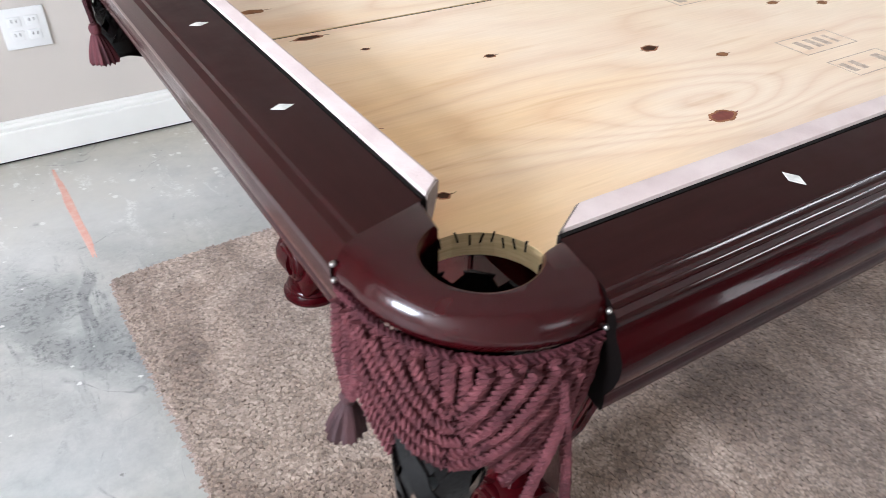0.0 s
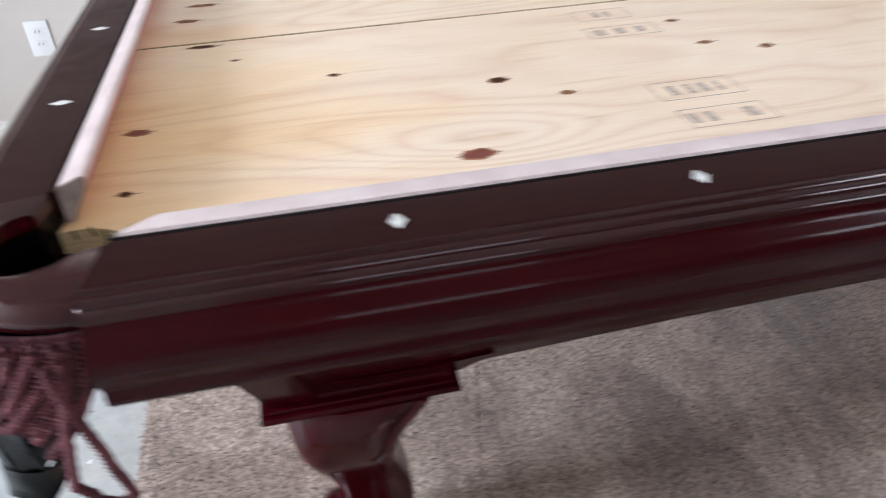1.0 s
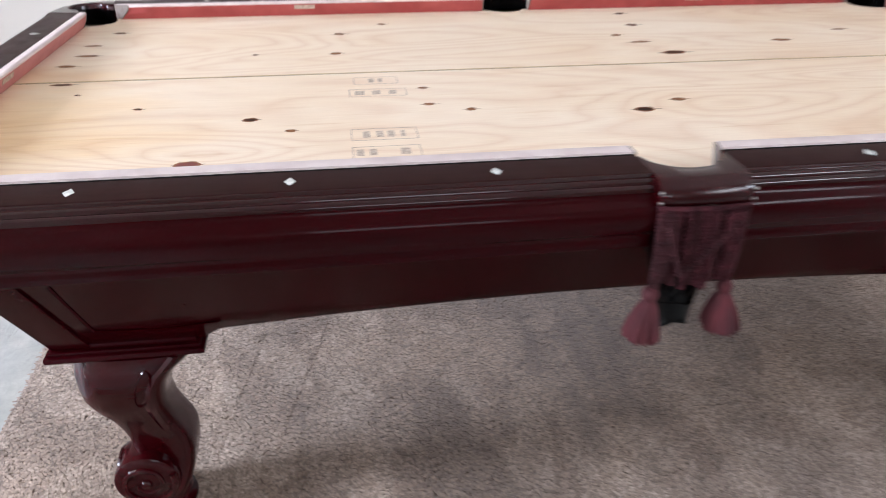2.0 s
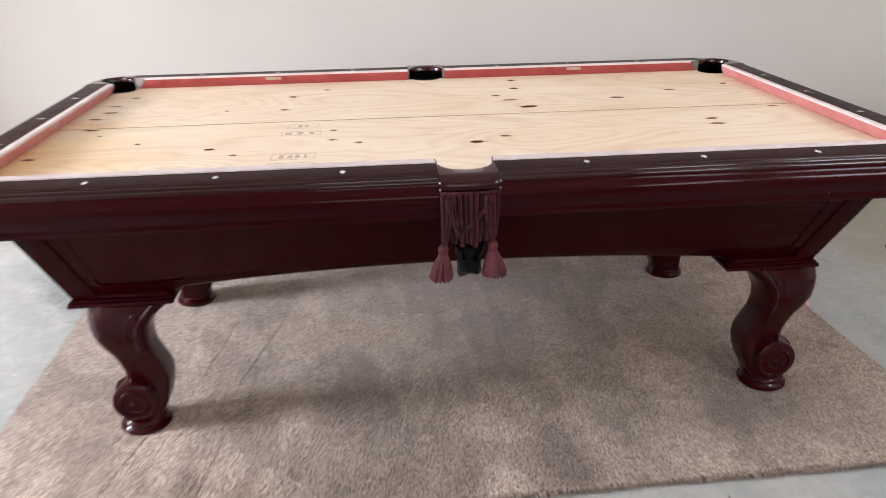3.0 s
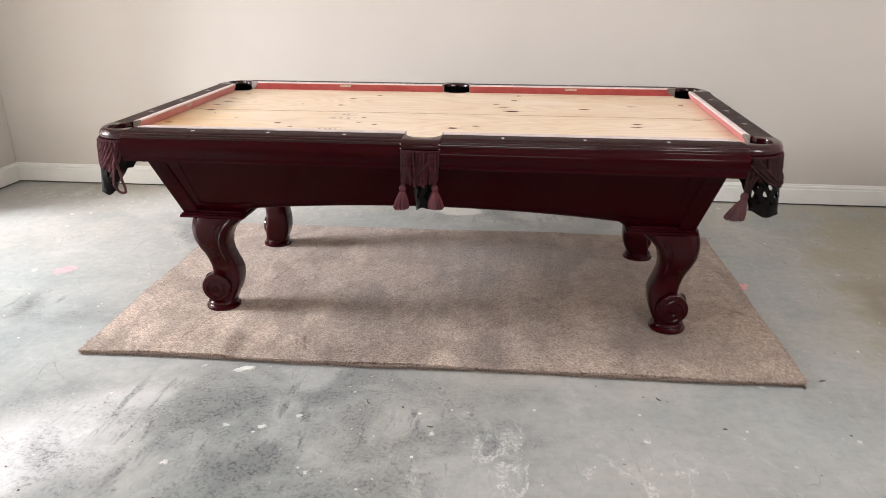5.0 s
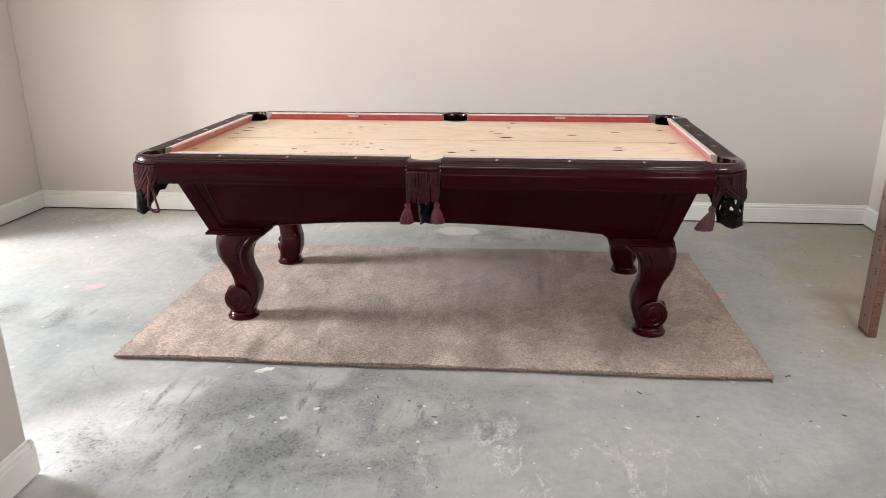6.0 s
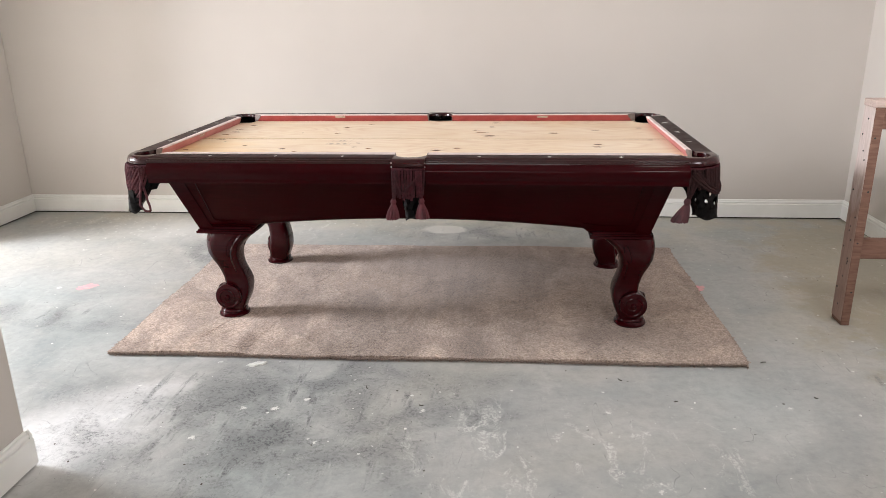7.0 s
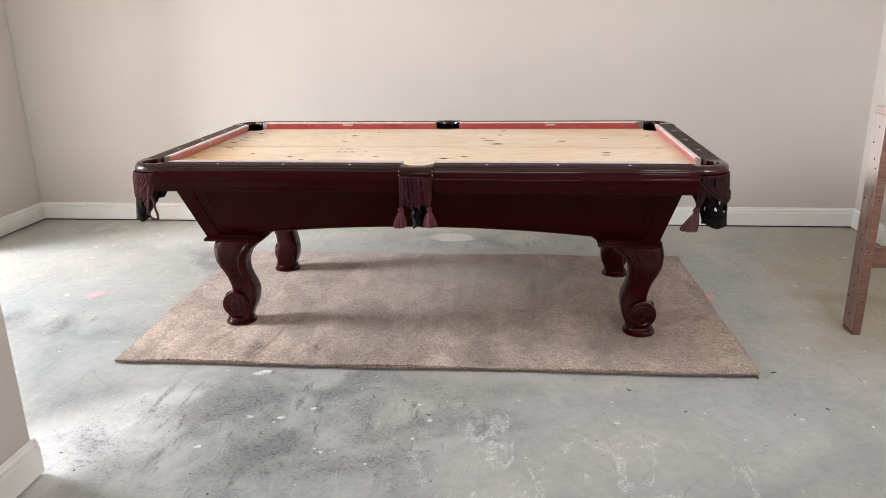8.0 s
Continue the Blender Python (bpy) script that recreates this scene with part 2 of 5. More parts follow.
def concrete():
    m, t, p = material("stained_concrete")
    v = coords(t)
    sep = t.nodes.new("ShaderNodeSeparateXYZ")
    t.links.new(v, sep.inputs[0])
    xy = sep.outputs
    broad = noise_node(t, v, 0.8, 4.0, 0.55, 0.4)
    mid = noise_node(t, v, 3.0, 6.0, 0.6, 0.6)
    fine = noise_node(t, v, 24.0, 8.0, 0.72)
    grit = noise_node(t, v, 75.0, 6.0, 0.75)
    streak = noise_node(t, coords(t, (7, 1.4, 1)), 2.6, 7.0, 0.68, 0.5)
    warp = noise_node(t, v, 5.0, 6.0, 0.65)
    col = ramp(t, mid, (0.28, (0.31, 0.318, 0.308)), (0.5, (0.385, 0.384, 0.364)), (0.72, (0.455, 0.446, 0.420)))
    col = mix(t, 1.0, col, ramp(t, broad, (0.34, (0.87, 0.93, 0.95)), (0.52, (1, 1, 1)), (0.68, (1.05, 1.02, 0.96))), "MULTIPLY")
    col = mix(t, 0.46, col, ramp(t, fine, (0.32, (0.7, 0.7, 0.7)), (0.5, (1, 1, 1)), (0.68, (1.2, 1.2, 1.18))), "MULTIPLY")
    # olive and beige stain by the walls, the back strip lightened to suggest light
    col = mix(t, oval(t, xy, 2.60, 0.10, 0.92, 1.75, 0, warp, 0.3), col, mix(t, 0.5, mix(t, 1.0, col, (0.88, 0.82, 0.69), "MULTIPLY"), (0.365, 0.325, 0.250)))
    beige = oval(t, xy, -0.2, 1.75, 4.5, 0.80, 0, warp, 0.5)
    col = mix(t, beige, col, mix(t, 0.5, mix(t, 1.0, col, (1.0, 0.94, 0.82), "MULTIPLY"), (0.47, 0.43, 0.35)))
    # bright light by the return, painted as a pale oval
    light_patch = oval(t, xy, -1.13, -1.47, 0.50, 0.30, 60, warp, 0.6)
    col = mix(t, math_node(t, "MULTIPLY", light_patch, 0.9), col, (0.76, 0.755, 0.745))
    # another pale oval stands in for light on the back left slab
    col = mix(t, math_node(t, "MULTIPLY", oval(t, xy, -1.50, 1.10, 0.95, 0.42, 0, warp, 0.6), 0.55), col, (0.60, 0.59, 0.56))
    # gritty dark dirt before the carpet and beside it
    dirt_and_shade = mix(t, 1.0, oval(t, xy, -0.42, -1.28, 1.0, 0.62, 8, warp, 0.6), oval(t, xy, -1.75, -0.47, 0.75, 0.16, -8, warp, 0.8), "LIGHTEN")
    dirt_and_shade = mix(t, 1.0, dirt_and_shade, oval(t, xy, 1.95, -0.95, 0.30, 0.22, 20, warp, 0.8), "LIGHTEN")
    # behind the table the oval also paints the table's shade on the slab
    dirt_and_shade = mix(t, 1.0, dirt_and_shade, oval(t, xy, 0.25, 1.05, 0.95, 0.28, 0, warp, 0.8), "LIGHTEN")
    dirt_and_shade = mix(t, 1.0, dirt_and_shade, oval(t, xy, -1.42, 0.55, 0.32, 0.45, 10, warp, 0.8), "LIGHTEN")
    cloud = ramp(t, mid, (0.40, (1, 1, 1)), (0.60, (0.12, 0.12, 0.12)))
    lines = ramp(t, streak, (0.52, (0, 0, 0)), (0.62, (1, 1, 1)))
    film = mix(t, 1.0, dirt_and_shade, mix(t, 1.0, cloud, lines, "LIGHTEN"), "MULTIPLY")
    col = mix(t, math_node(t, "MULTIPLY", film, 0.62), col, (0.155, 0.160, 0.157))
    spots = ramp(t, grit, (0.47, (0, 0, 0)), (0.56, (1, 1, 1)))
    patch = ramp(t, fine, (0.42, (0, 0, 0)), (0.54, (1, 1, 1)))
    gritty = mix(t, 1.0, mix(t, 1.0, spots, patch, "MULTIPLY"), film, "MULTIPLY")
    col = mix(t, math_node(t, "MULTIPLY", gritty, 0.95), col, (0.085, 0.085, 0.088))
    col = mix(t, math_node(t, "MULTIPLY", oval(t, xy, -0.03, 1.10, 0.17, 0.10, 0, warp, 0.25), 0.75), col, (0.60, 0.585, 0.54))
    # thin dark scratches and hairline cracks
    scratch = noise_node(t, coords(t, (1.6, 0.8, 1)), 1.5, 3.0, 0.5, 1.0)
    hair = ramp(t, scratch, (0.4965, (0, 0, 0)), (0.5, (1, 1, 1)), (0.5035, (0, 0, 0)))
    worn = ramp(t, warp, (0.50, (0, 0, 0)), (0.58, (1, 1, 1)))
    hair = mix(t, 1.0, mix(t, 1.0, hair, worn, "MULTIPLY"), patch, "MULTIPLY")
    col = mix(t, math_node(t, "MULTIPLY", hair, 0.6), col, (0.12, 0.12, 0.12))
    # pale scrapes of plaster
    scrape = noise_node(t, coords(t, (2.4, 1.2, 1)), 4.2, 9.0, 0.72, 0.9)
    pale = mix(t, 1.0, ramp(t, scrape, (0.55, (0, 0, 0)), (0.62, (1, 1, 1))), ramp(t, grit, (0.44, (0, 0, 0)), (0.54, (1, 1, 1))), "MULTIPLY")
    where = mix(t, 1.0, oval(t, xy, 0.55, -1.45, 0.95, 0.50, 0, warp, 0.7), oval(t, xy, -1.6, 1.15, 1.6, 0.45, 0, warp, 0.6), "LIGHTEN")
    where = mix(t, 1.0, mix(t, 1.0, where, oval(t, xy, 0.0, 1.10, 0.30, 0.14, 0, warp, 0.6), "LIGHTEN"), (0.2, 0.2, 0.2), "LIGHTEN")
    col = mix(t, math_node(t, "MULTIPLY", mix(t, 1.0, pale, where, "MULTIPLY"), 0.8), col, (0.66, 0.66, 0.62))
    # flecks of paint, and dark crumbs
    edge = noise_node(t, v, 90.0, 5.0, 0.75)
    flecks = math_node(t, "MAXIMUM", specks(t, v, 9.0, 0.42, 0.28, edge), specks(t, v, 26.0, 0.30, 0.45, edge))
    near_wall = math_node(t, "MULTIPLY", specks(t, v, 30.0, 0.55, 0.5, edge), oval(t, xy, -1.7, 1.20, 1.7, 0.28, 0, warp, 0.4))
    col = mix(t, math_node(t, "MULTIPLY", math_node(t, "MAXIMUM", flecks, near_wall), 0.8), col, (0.70, 0.70, 0.66))
    crumbs = specks(t, coords(t, (1.0, 1.3, 1.0)), 16.0, 0.22, 0.34, edge)
    col = mix(t, math_node(t, "MULTIPLY", crumbs, 0.7), col, (0.10, 0.095, 0.085))
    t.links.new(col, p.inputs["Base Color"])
    t.links.new(ramp(t, mid, (0.3, (0.40,) * 3), (0.7, (0.58,) * 3)), p.inputs["Roughness"])
    bump(t, p, fine, 0.18, 0.003)
    return m


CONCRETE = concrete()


def plywood():
    m, t, p = material("plywood_face")
    v = coords(t, (1.0, 3.4, 1.0))
    sep = t.nodes.new("ShaderNodeSeparateXYZ")
    t.links.new(coords(t), sep.inputs[0])
    # contours of a slow field, closed into ovals round a few swellings of the veneer
    field = noise_node(t, v, 0.95, 2.0, 0.42, 1.0)
    for cx, cy, a, b, h in ((-0.87, -0.36, 0.17, 0.075, 0.34), (-0.70, -0.43, 0.13, 0.075, 0.42), (-0.33, -0.42, 0.22, 0.07, 0.32), (0.28, -0.27, 0.25, 0.08, 0.30),
                            (0.72, -0.15, 0.25, 0.09, 0.34), (0.62, 0.19, 0.28, 0.09, 0.32), (-0.25, 0.30, 0.28, 0.10, 0.30), (-0.62, 0.12, 0.22, 0.08, 0.30)):
        dx = math_node(t, "MULTIPLY", math_node(t, "SUBTRACT", sep.outputs[0], cx), 1 / a)
        dy = math_node(t, "MULTIPLY", math_node(t, "SUBTRACT", sep.outputs[1], cy), 1 / b)
        d2 = math_node(t, "ADD", math_node(t, "MULTIPLY", dx, dx), math_node(t, "MULTIPLY", dy, dy))
        field = math_node(t, "MULTIPLY_ADD", math_node(t, "POWER", 0.42, d2), h, field)
    band = math_node(t, "PINGPONG", math_node(t, "MULTIPLY", field, 9.0), 0.5)
    rings = ramp(t, band, (0.0, (0.72, 0.54, 0.39)), (0.10, (0.77, 0.615, 0.475)), (0.26, (0.82, 0.685, 0.535)), (0.5, (0.85, 0.73, 0.585)))
    fibre = ramp(t, noise_node(t, coords(t, (4, 60, 4)), 5.0, 5.0), (0.3, (0.955, 0.94, 0.92)), (0.65, (1.02, 1.015, 1.01)))
    streak = ramp(t, noise_node(t, coords(t, (1.3, 20, 1)), 3.0, 4.0), (0.28, (0.86, 0.77, 0.65)), (0.40, (1, 1, 1)))
    blotch = ramp(t, noise_node(t, coords(t, (1, 1.6, 1)), 2.2, 4.0), (0.3, (0.94, 0.86, 0.75)), (0.6, (1.02, 1.01, 1.0)))
    col = mix(t, 1.0, mix(t, 0.62, (0.84, 0.69, 0.525), rings), fibre, "MULTIPLY")
    col = mix(t, 0.6, col, streak, "MULTIPLY")
    # resin-yellow sapwood at the left end
    sap = oval(t, sep.outputs, -1.20, -0.45, 0.50, 0.60, 0, noise_node(t, coords(t, (1, 3, 1)), 2.5, 4.0), 0.8)
    col = mix(t, sap, col, mix(t, 1.0, col, (1.0, 0.85, 0.60), "MULTIPLY"))
    t.links.new(mix(t, 0.85, col, blotch, "MULTIPLY"), p.inputs["Base Color"])
    p.inputs["Roughness"].default_value = 0.55
    bump(t, p, noise_node(t, coords(t, (5, 90, 5)), 6.0, 4.0), 0.05, 0.001)
    return m


PLYWOOD = plywood()
PLY_EDGE = mottled("plywood_edge", (0.56, 0.40, 0.20), (0.74, 0.57, 0.32), 30, 0.7, (1, 1, 14))


def carpet(name, islands):
    """Cut pile: the tufts each take a shade of their own."""
    m, t, p = material(name)
    v = coords(t)
    broad = noise_node(t, v, 2.4, 5.0, 0.6, 0.5)
    if islands:
        geo = t.nodes.new("ShaderNodeNewGeometry")
        base = ramp(t, geo.outputs["Random Per Island"], (0.0, (0.188, 0.143, 0.110)), (0.5, (0.326, 0.252, 0.199)), (1.0, (0.486, 0.386, 0.313)))
    else:
        base = ramp(t, noise_node(t, v, 230.0, 2.0, 0.7), (0.32, (0.25, 0.195, 0.162)), (0.66, (0.31, 0.243, 0.206)))
    worn = ramp(t, broad, (0.30, (0.74, 0.71, 0.69)), (0.5, (1, 1, 1)), (0.7, (1.10, 1.08, 1.06)))
    base = mix(t, 1.0, base, worn, "MULTIPLY")
    # long lighter and darker strokes: the shading of brushed pile put into its colour
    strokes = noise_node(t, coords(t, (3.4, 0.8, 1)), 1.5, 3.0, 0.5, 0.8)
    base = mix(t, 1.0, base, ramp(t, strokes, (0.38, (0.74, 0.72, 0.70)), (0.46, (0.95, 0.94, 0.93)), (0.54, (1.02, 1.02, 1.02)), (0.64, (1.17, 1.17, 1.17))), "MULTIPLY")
    # sharp-bordered patches, darkened in the colour like nap turned from the light
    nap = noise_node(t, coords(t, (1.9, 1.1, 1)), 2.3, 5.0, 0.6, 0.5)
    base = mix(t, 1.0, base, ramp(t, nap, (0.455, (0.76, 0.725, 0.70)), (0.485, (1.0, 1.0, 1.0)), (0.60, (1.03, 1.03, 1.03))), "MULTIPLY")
    # trodden dark smudges with painted under-table shade, and a scatter of darker yarn
    sep = t.nodes.new("ShaderNodeSeparateXYZ")
    t.links.new(v, sep.inputs[0])
    warp = noise_node(t, v, 9.0, 5.0, 0.65)
    smudge_and_shade = mix(t, 1.0, oval(t, sep.outputs, 0.02, -0.22, 0.05, 0.20, -4, warp, 0.8), oval(t, sep.outputs, 0.16, -0.20, 0.06, 0.13, 6, warp, 0.8), "LIGHTEN")
    # the two large ovals put the table's shade into the colour
    smudge_and_shade = mix(t, 1.0, smudge_and_shade, oval(t, sep.outputs, 0.80, -0.50, 0.60, 0.22, 0, warp, 0.9), "LIGHTEN")
    smudge_and_shade = mix(t, 1.0, smudge_and_shade, oval(t, sep.outputs, 0.0, 0.42, 1.1, 0.26, 0, warp, 0.9), "LIGHTEN")
    base = mix(t, math_node(t, "MULTIPLY", smudge_and_shade, 0.56), base, (0.13, 0.095, 0.075))
    # painted brown shade under the table, and painted light at the front corner
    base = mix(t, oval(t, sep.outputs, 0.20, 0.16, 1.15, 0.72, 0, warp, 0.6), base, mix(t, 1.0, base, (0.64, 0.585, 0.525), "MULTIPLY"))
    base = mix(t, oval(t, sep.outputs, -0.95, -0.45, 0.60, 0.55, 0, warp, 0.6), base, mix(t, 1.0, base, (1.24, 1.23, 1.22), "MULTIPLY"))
    yarn = ramp(t, noise_node(t, v, 30.0, 5.0, 0.72), (0.46, (1, 1, 1)), (0.66, (0.74, 0.715, 0.69)))
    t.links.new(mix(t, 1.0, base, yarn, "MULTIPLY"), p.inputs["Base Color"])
    p.inputs["Roughness"].default_value = 0.95
    p.inputs["Sheen Weight"].default_value = 0.9
    p.inputs["Sheen Roughness"].default_value = 0.45
    p.inputs["Sheen Tint"].default_value = (0.95, 0.82, 0.76, 1)
    return m


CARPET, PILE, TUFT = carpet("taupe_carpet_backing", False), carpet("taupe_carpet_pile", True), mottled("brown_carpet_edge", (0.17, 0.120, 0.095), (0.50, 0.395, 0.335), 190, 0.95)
CRUMB = mottled("dark_crumb", (0.05, 0.042, 0.034), (0.13, 0.11, 0.09), 60, 0.9)


# ---- mesh helpers ----
def mesh_of(name, bm):
    bmesh.ops.recalc_face_normals(bm, faces=bm.faces)
    me = bpy.data.meshes.new(name)
    bm.to_mesh(me)
    bm.free()
    return me


def smooth(me, degrees=38):
    me.polygons.foreach_set("use_smooth", [True] * len(me.polygons))
    me.set_sharp_from_angle(angle=radians(degrees))


def part(name, bm, mat, parent=None, label="", m=None, flat=False):
    """Links a bmesh as one object, under a thing or a part where one is given."""
    me = mesh_of(name, bm) if isinstance(bm, bmesh.types.BMesh) else bm
    if not flat:
        smooth(me)
    if not me.materials:
        for x in mat if isinstance(mat, (list, tuple)) else (mat,):
            me.materials.append(x)
    ob = new(name, me)
    ob.parent = parent
    if m is not None:
        ob.matrix_local = m
    if label:
        ob["label"] = label
    return ob


def thing(name, label, category, m=None, group="", kind=""):
    ob = new(name)
    ob.empty_display_size = 0.1
    if m is not None:
        ob.matrix_world = m
    return tagged(ob, label, category, group, kind)


def add_box(bm, lo, hi, bevel=0.0, segs=2):
    made = bmesh.ops.create_cube(bm, size=1.0)["verts"]
    for v in made:
        v.co = Vector([lo[i] + (hi[i] - lo[i]) * (v.co[i] + 0.5) for i in range(3)])
    if bevel:
        edges = {e for v in made for e in v.link_edges}
        bmesh.ops.bevel(bm, geom=list(edges), offset=bevel, segments=segs, profile=0.6, affect="EDGES")
    return bm


def box(lo, hi, bevel=0.0, segs=2):
    return add_box(bmesh.new(), lo, hi, bevel, segs)


def loft(rings, closed=True, caps=True, bm=None):
    """Skins rings of points of one count, each closed round or open."""
    bm = bm or bmesh.new()
    rows = [[bm.verts.new(p) for p in r] for r in rings]
    n = len(rows[0])
    for a, b in zip(rows, rows[1:]):
        for i in range(n if closed else n - 1):
            j = (i + 1) % n
            bm.faces.new((a[i], a[j], b[j], b[i]))
    if caps and closed:
        bm.faces.new(rows[0])
        bm.faces.new(rows[-1])
    return bm


def lathe(profile, steps=32, bm=None, m=None, ripple=None):
    """Turns (radius, height) pairs round z; ripple(angle, k) scales a radius."""
    rings = []
    for k, (r, z) in enumerate(profile):
        ring = []
        for i in range(steps):
            a = 2 * math.pi * i / steps
            q = r * (ripple(a, k) if ripple else 1)
            p = Vector((q * math.cos(a), q * math.sin(a), z))
            ring.append(m @ p if m else p)
        rings.append(ring)
    return loft(rings, bm=bm)


def resample(points, n):
    pts = [Vector(p) for p in points]
    run = [0.0]
    for a, b in zip(pts, pts[1:]):
        run.append(run[-1] + (b - a).length)
    out = []
    for k in range(n):
        d = run[-1] * k / (n - 1)
        i = max(j for j in range(len(run) - 1) if run[j] <= d + 1e-9)
        f = (d - run[i]) / max(run[i + 1] - run[i], 1e-9)
        out.append(pts[i].lerp(pts[i + 1], min(f, 1)))
    return out


def arc(c, r, a0, a1, n):
    return [(c[0] + r * math.cos(radians(a0 + (a1 - a0) * k / n)), c[1] + r * math.sin(radians(a0 + (a1 - a0) * k / n))) for k in range(n + 1)]


# ---- the room ----
WX0, WX1, WY0, WH = -3.13, 2.628, -7.0, 2.75
PASS0, PASS1, MOUTH = -1.122, 1.36, -1.90
SKEW = Matrix.Rotation(radians(0.4), 4, "Z")


def wall(name, length, thick, label, m, holes=()):
    """A wall along local x, its face at y = 0 and its body behind (y > 0), hung 10 mm over the slab; holes: (x0, x1, z0, z1)."""
    bm = bmesh.new()
    x = 0.0
    for x0, x1, z0, z1 in sorted(holes):
        add_box(bm, (x, 0, 0.0105), (x0, thick, WH))
        add_box(bm, (x0, 0, 0.0105), (x1, thick, z0))
        add_box(bm, (x0, 0, z1), (x1, thick, WH))
        x = x1
    add_box(bm, (x, 0, 0.0105), (length, thick, WH))
    ob = part(name, bm, WALL, None, "", m, flat=True)
    tagged(ob, label, "wall", kind="structure")
    # a near-black strip paints the shade in the gap under the wall
    part("gap_shade", box((0, -0.004, 0), (length, thick - 0.01, 0.0100)), SHADOW_GAP, ob, "near-black strip painting the shade under the drywall")
    return ob


def baseboard(length, m):
    prof = [(0, 0.0105), (-0.016, 0.0105), (-0.016, 0.098), (-0.0145, 0.102), (-0.0095, 0.104), (-0.0095, 0.108), (-0.0130, 0.110), (-0.0130, 0.116), (-0.009, 0.122), (-0.0065, 0.123), (-0.0065, 0.128), (-0.004, 0.132), (0, 0.133)]
    bm = loft([[(x, y - 0.001, z) for y, z in prof] for x in (0, length)])
    ob = part("baseboard", bm, TRIM, None, "", m, flat=True)
    return tagged(ob, "white painted baseboard with a moulded top edge", "baseboard", kind="structure")


slab = add_box(box((-5.7, MOUTH - 0.15, -0.12), (WX1 + 0.4, 1.9, 0)), (-5.7, WY0 - 0.4, -0.12), (PASS1 + 0.15, MOUTH - 0.15, 0))
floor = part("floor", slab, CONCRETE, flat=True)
tagged(floor, "bare stained grey concrete slab with paint specks", "floor", kind="structure")
lid = add_box(box((-5.5, MOUTH - 0.15, WH), (WX1 + 0.2, 1.75, WH + 0.12)), (PASS0 - 0.15, WY0 - 0.2, WH), (PASS1 + 0.15, MOUTH - 0.15, WH + 0.12))
ceiling = part("ceiling", lid, CEILING, flat=True)
tagged(ceiling, "plain white painted ceiling", "ceiling", kind="structure")

back_m = Matrix.Translation((WX0 - 0.15, 1.429, 0)) @ SKEW
wall("wall_back", WX1 - WX0 + 0.3, 0.15, "smooth greige painted drywall behind the pool table", back_m)
baseboard(WX1 - WX0 + 0.05, Matrix.Translation((WX0 - 0.02, 1.430, 0)) @ SKEW)
# the left wall stops at a wide opening to the next room
# its unseen end is set to shape the daylight on the back wall
left_m = Matrix.Translation((WX0, 0.52, 0)) @ Matrix.Rotation(radians(90), 4, "Z")
wall("wall_left", 0.905, 0.15, "greige painted drywall beside a wide opening", left_m)
baseboard(0.915, left_m)
head = part("wall_header", box((WX0 - 0.15, -1.643, 2.30), (WX0, 0.52, WH)), WALL, flat=True)
tagged(head, "greige painted header over the wide opening", "wall", kind="structure")
right_m = Matrix.Translation((WX1, 1.50, 0)) @ Matrix.Rotation(radians(-90), 4, "Z")
wall("wall_right", 1.50 - MOUTH, 0.15, "greige painted drywall beside the timber guard", right_m)
baseboard(1.50 - MOUTH, right_m)
# the room narrows to a passage: a short return at the right, and the passage's right wall with a window
near_m = Matrix.Translation((WX1 + 0.15, MOUTH, 0)) @ Matrix.Rotation(radians(180), 4, "Z")
wall("wall_near", WX1 - PASS1, 0.15, "greige painted drywall return with a small added window", near_m, [(WX1 + 0.15 - 2.35, WX1 + 0.15 - 1.65, 1.45, 2.15)])
baseboard(WX1 - PASS1 + 0.15, near_m)
pass_m = Matrix.Translation((PASS1, MOUTH, 0)) @ Matrix.Rotation(radians(-90), 4, "Z")
wall("wall_passage_right", MOUTH - WY0, 0.15, "greige painted drywall beside the passage with a window", pass_m, [(0.02, 1.02, 1.40, 2.10)])
baseboard(MOUTH - WY0, pass_m)
# the return that ends beside the camera, at the left
# the next room, closed round, with its window
wall("wall_next_far", 3.4, 0.15, "greige painted drywall with a wide window", Matrix.Translation((-5.3, -1.79, 0)) @ Matrix.Rotation(radians(90), 4, "Z"), [(0.44, 1.94, 1.36, 2.40)])
wall("wall_next_back", 2.2, 0.15, "greige painted drywall", Matrix.Translation((-5.3, 1.50, 0)))
wall("wall_next_near", 2.2, 0.15, "greige painted drywall", Matrix.Translation((WX0 - 0.02, -1.643, 0)) @ Matrix.Rotation(radians(180), 4, "Z"))
ret_m = Matrix.Translation((-1.122, -1.643, 0)) @ Matrix.Rotation(radians(180), 4, "Z")
wall("wall_return", 2.03, 0.15, "greige painted drywall return at the opening", ret_m)
baseboard(2.03, Matrix.Translation((-1.122 + 0.016, -1.643, 0)) @ Matrix.Rotation(radians(180), 4, "Z"))
side_m = Matrix.Translation((-1.122, -7.0, 0)) @ Matrix.Rotation(radians(90), 4, "Z")
wall("wall_passage", 5.207, 0.15, "greige painted drywall beside the passage", side_m)
baseboard(5.357 + 0.016, side_m)
rear_m = Matrix.Translation((PASS1 + 0.15, WY0, 0)) @ Matrix.Rotation(radians(180), 4, "Z")
wall("wall_rear", PASS1 - PASS0 + 0.3, 0.15, "greige painted drywall with a wide window", rear_m, [(0.29, 2.49, 1.1, 2.5)])


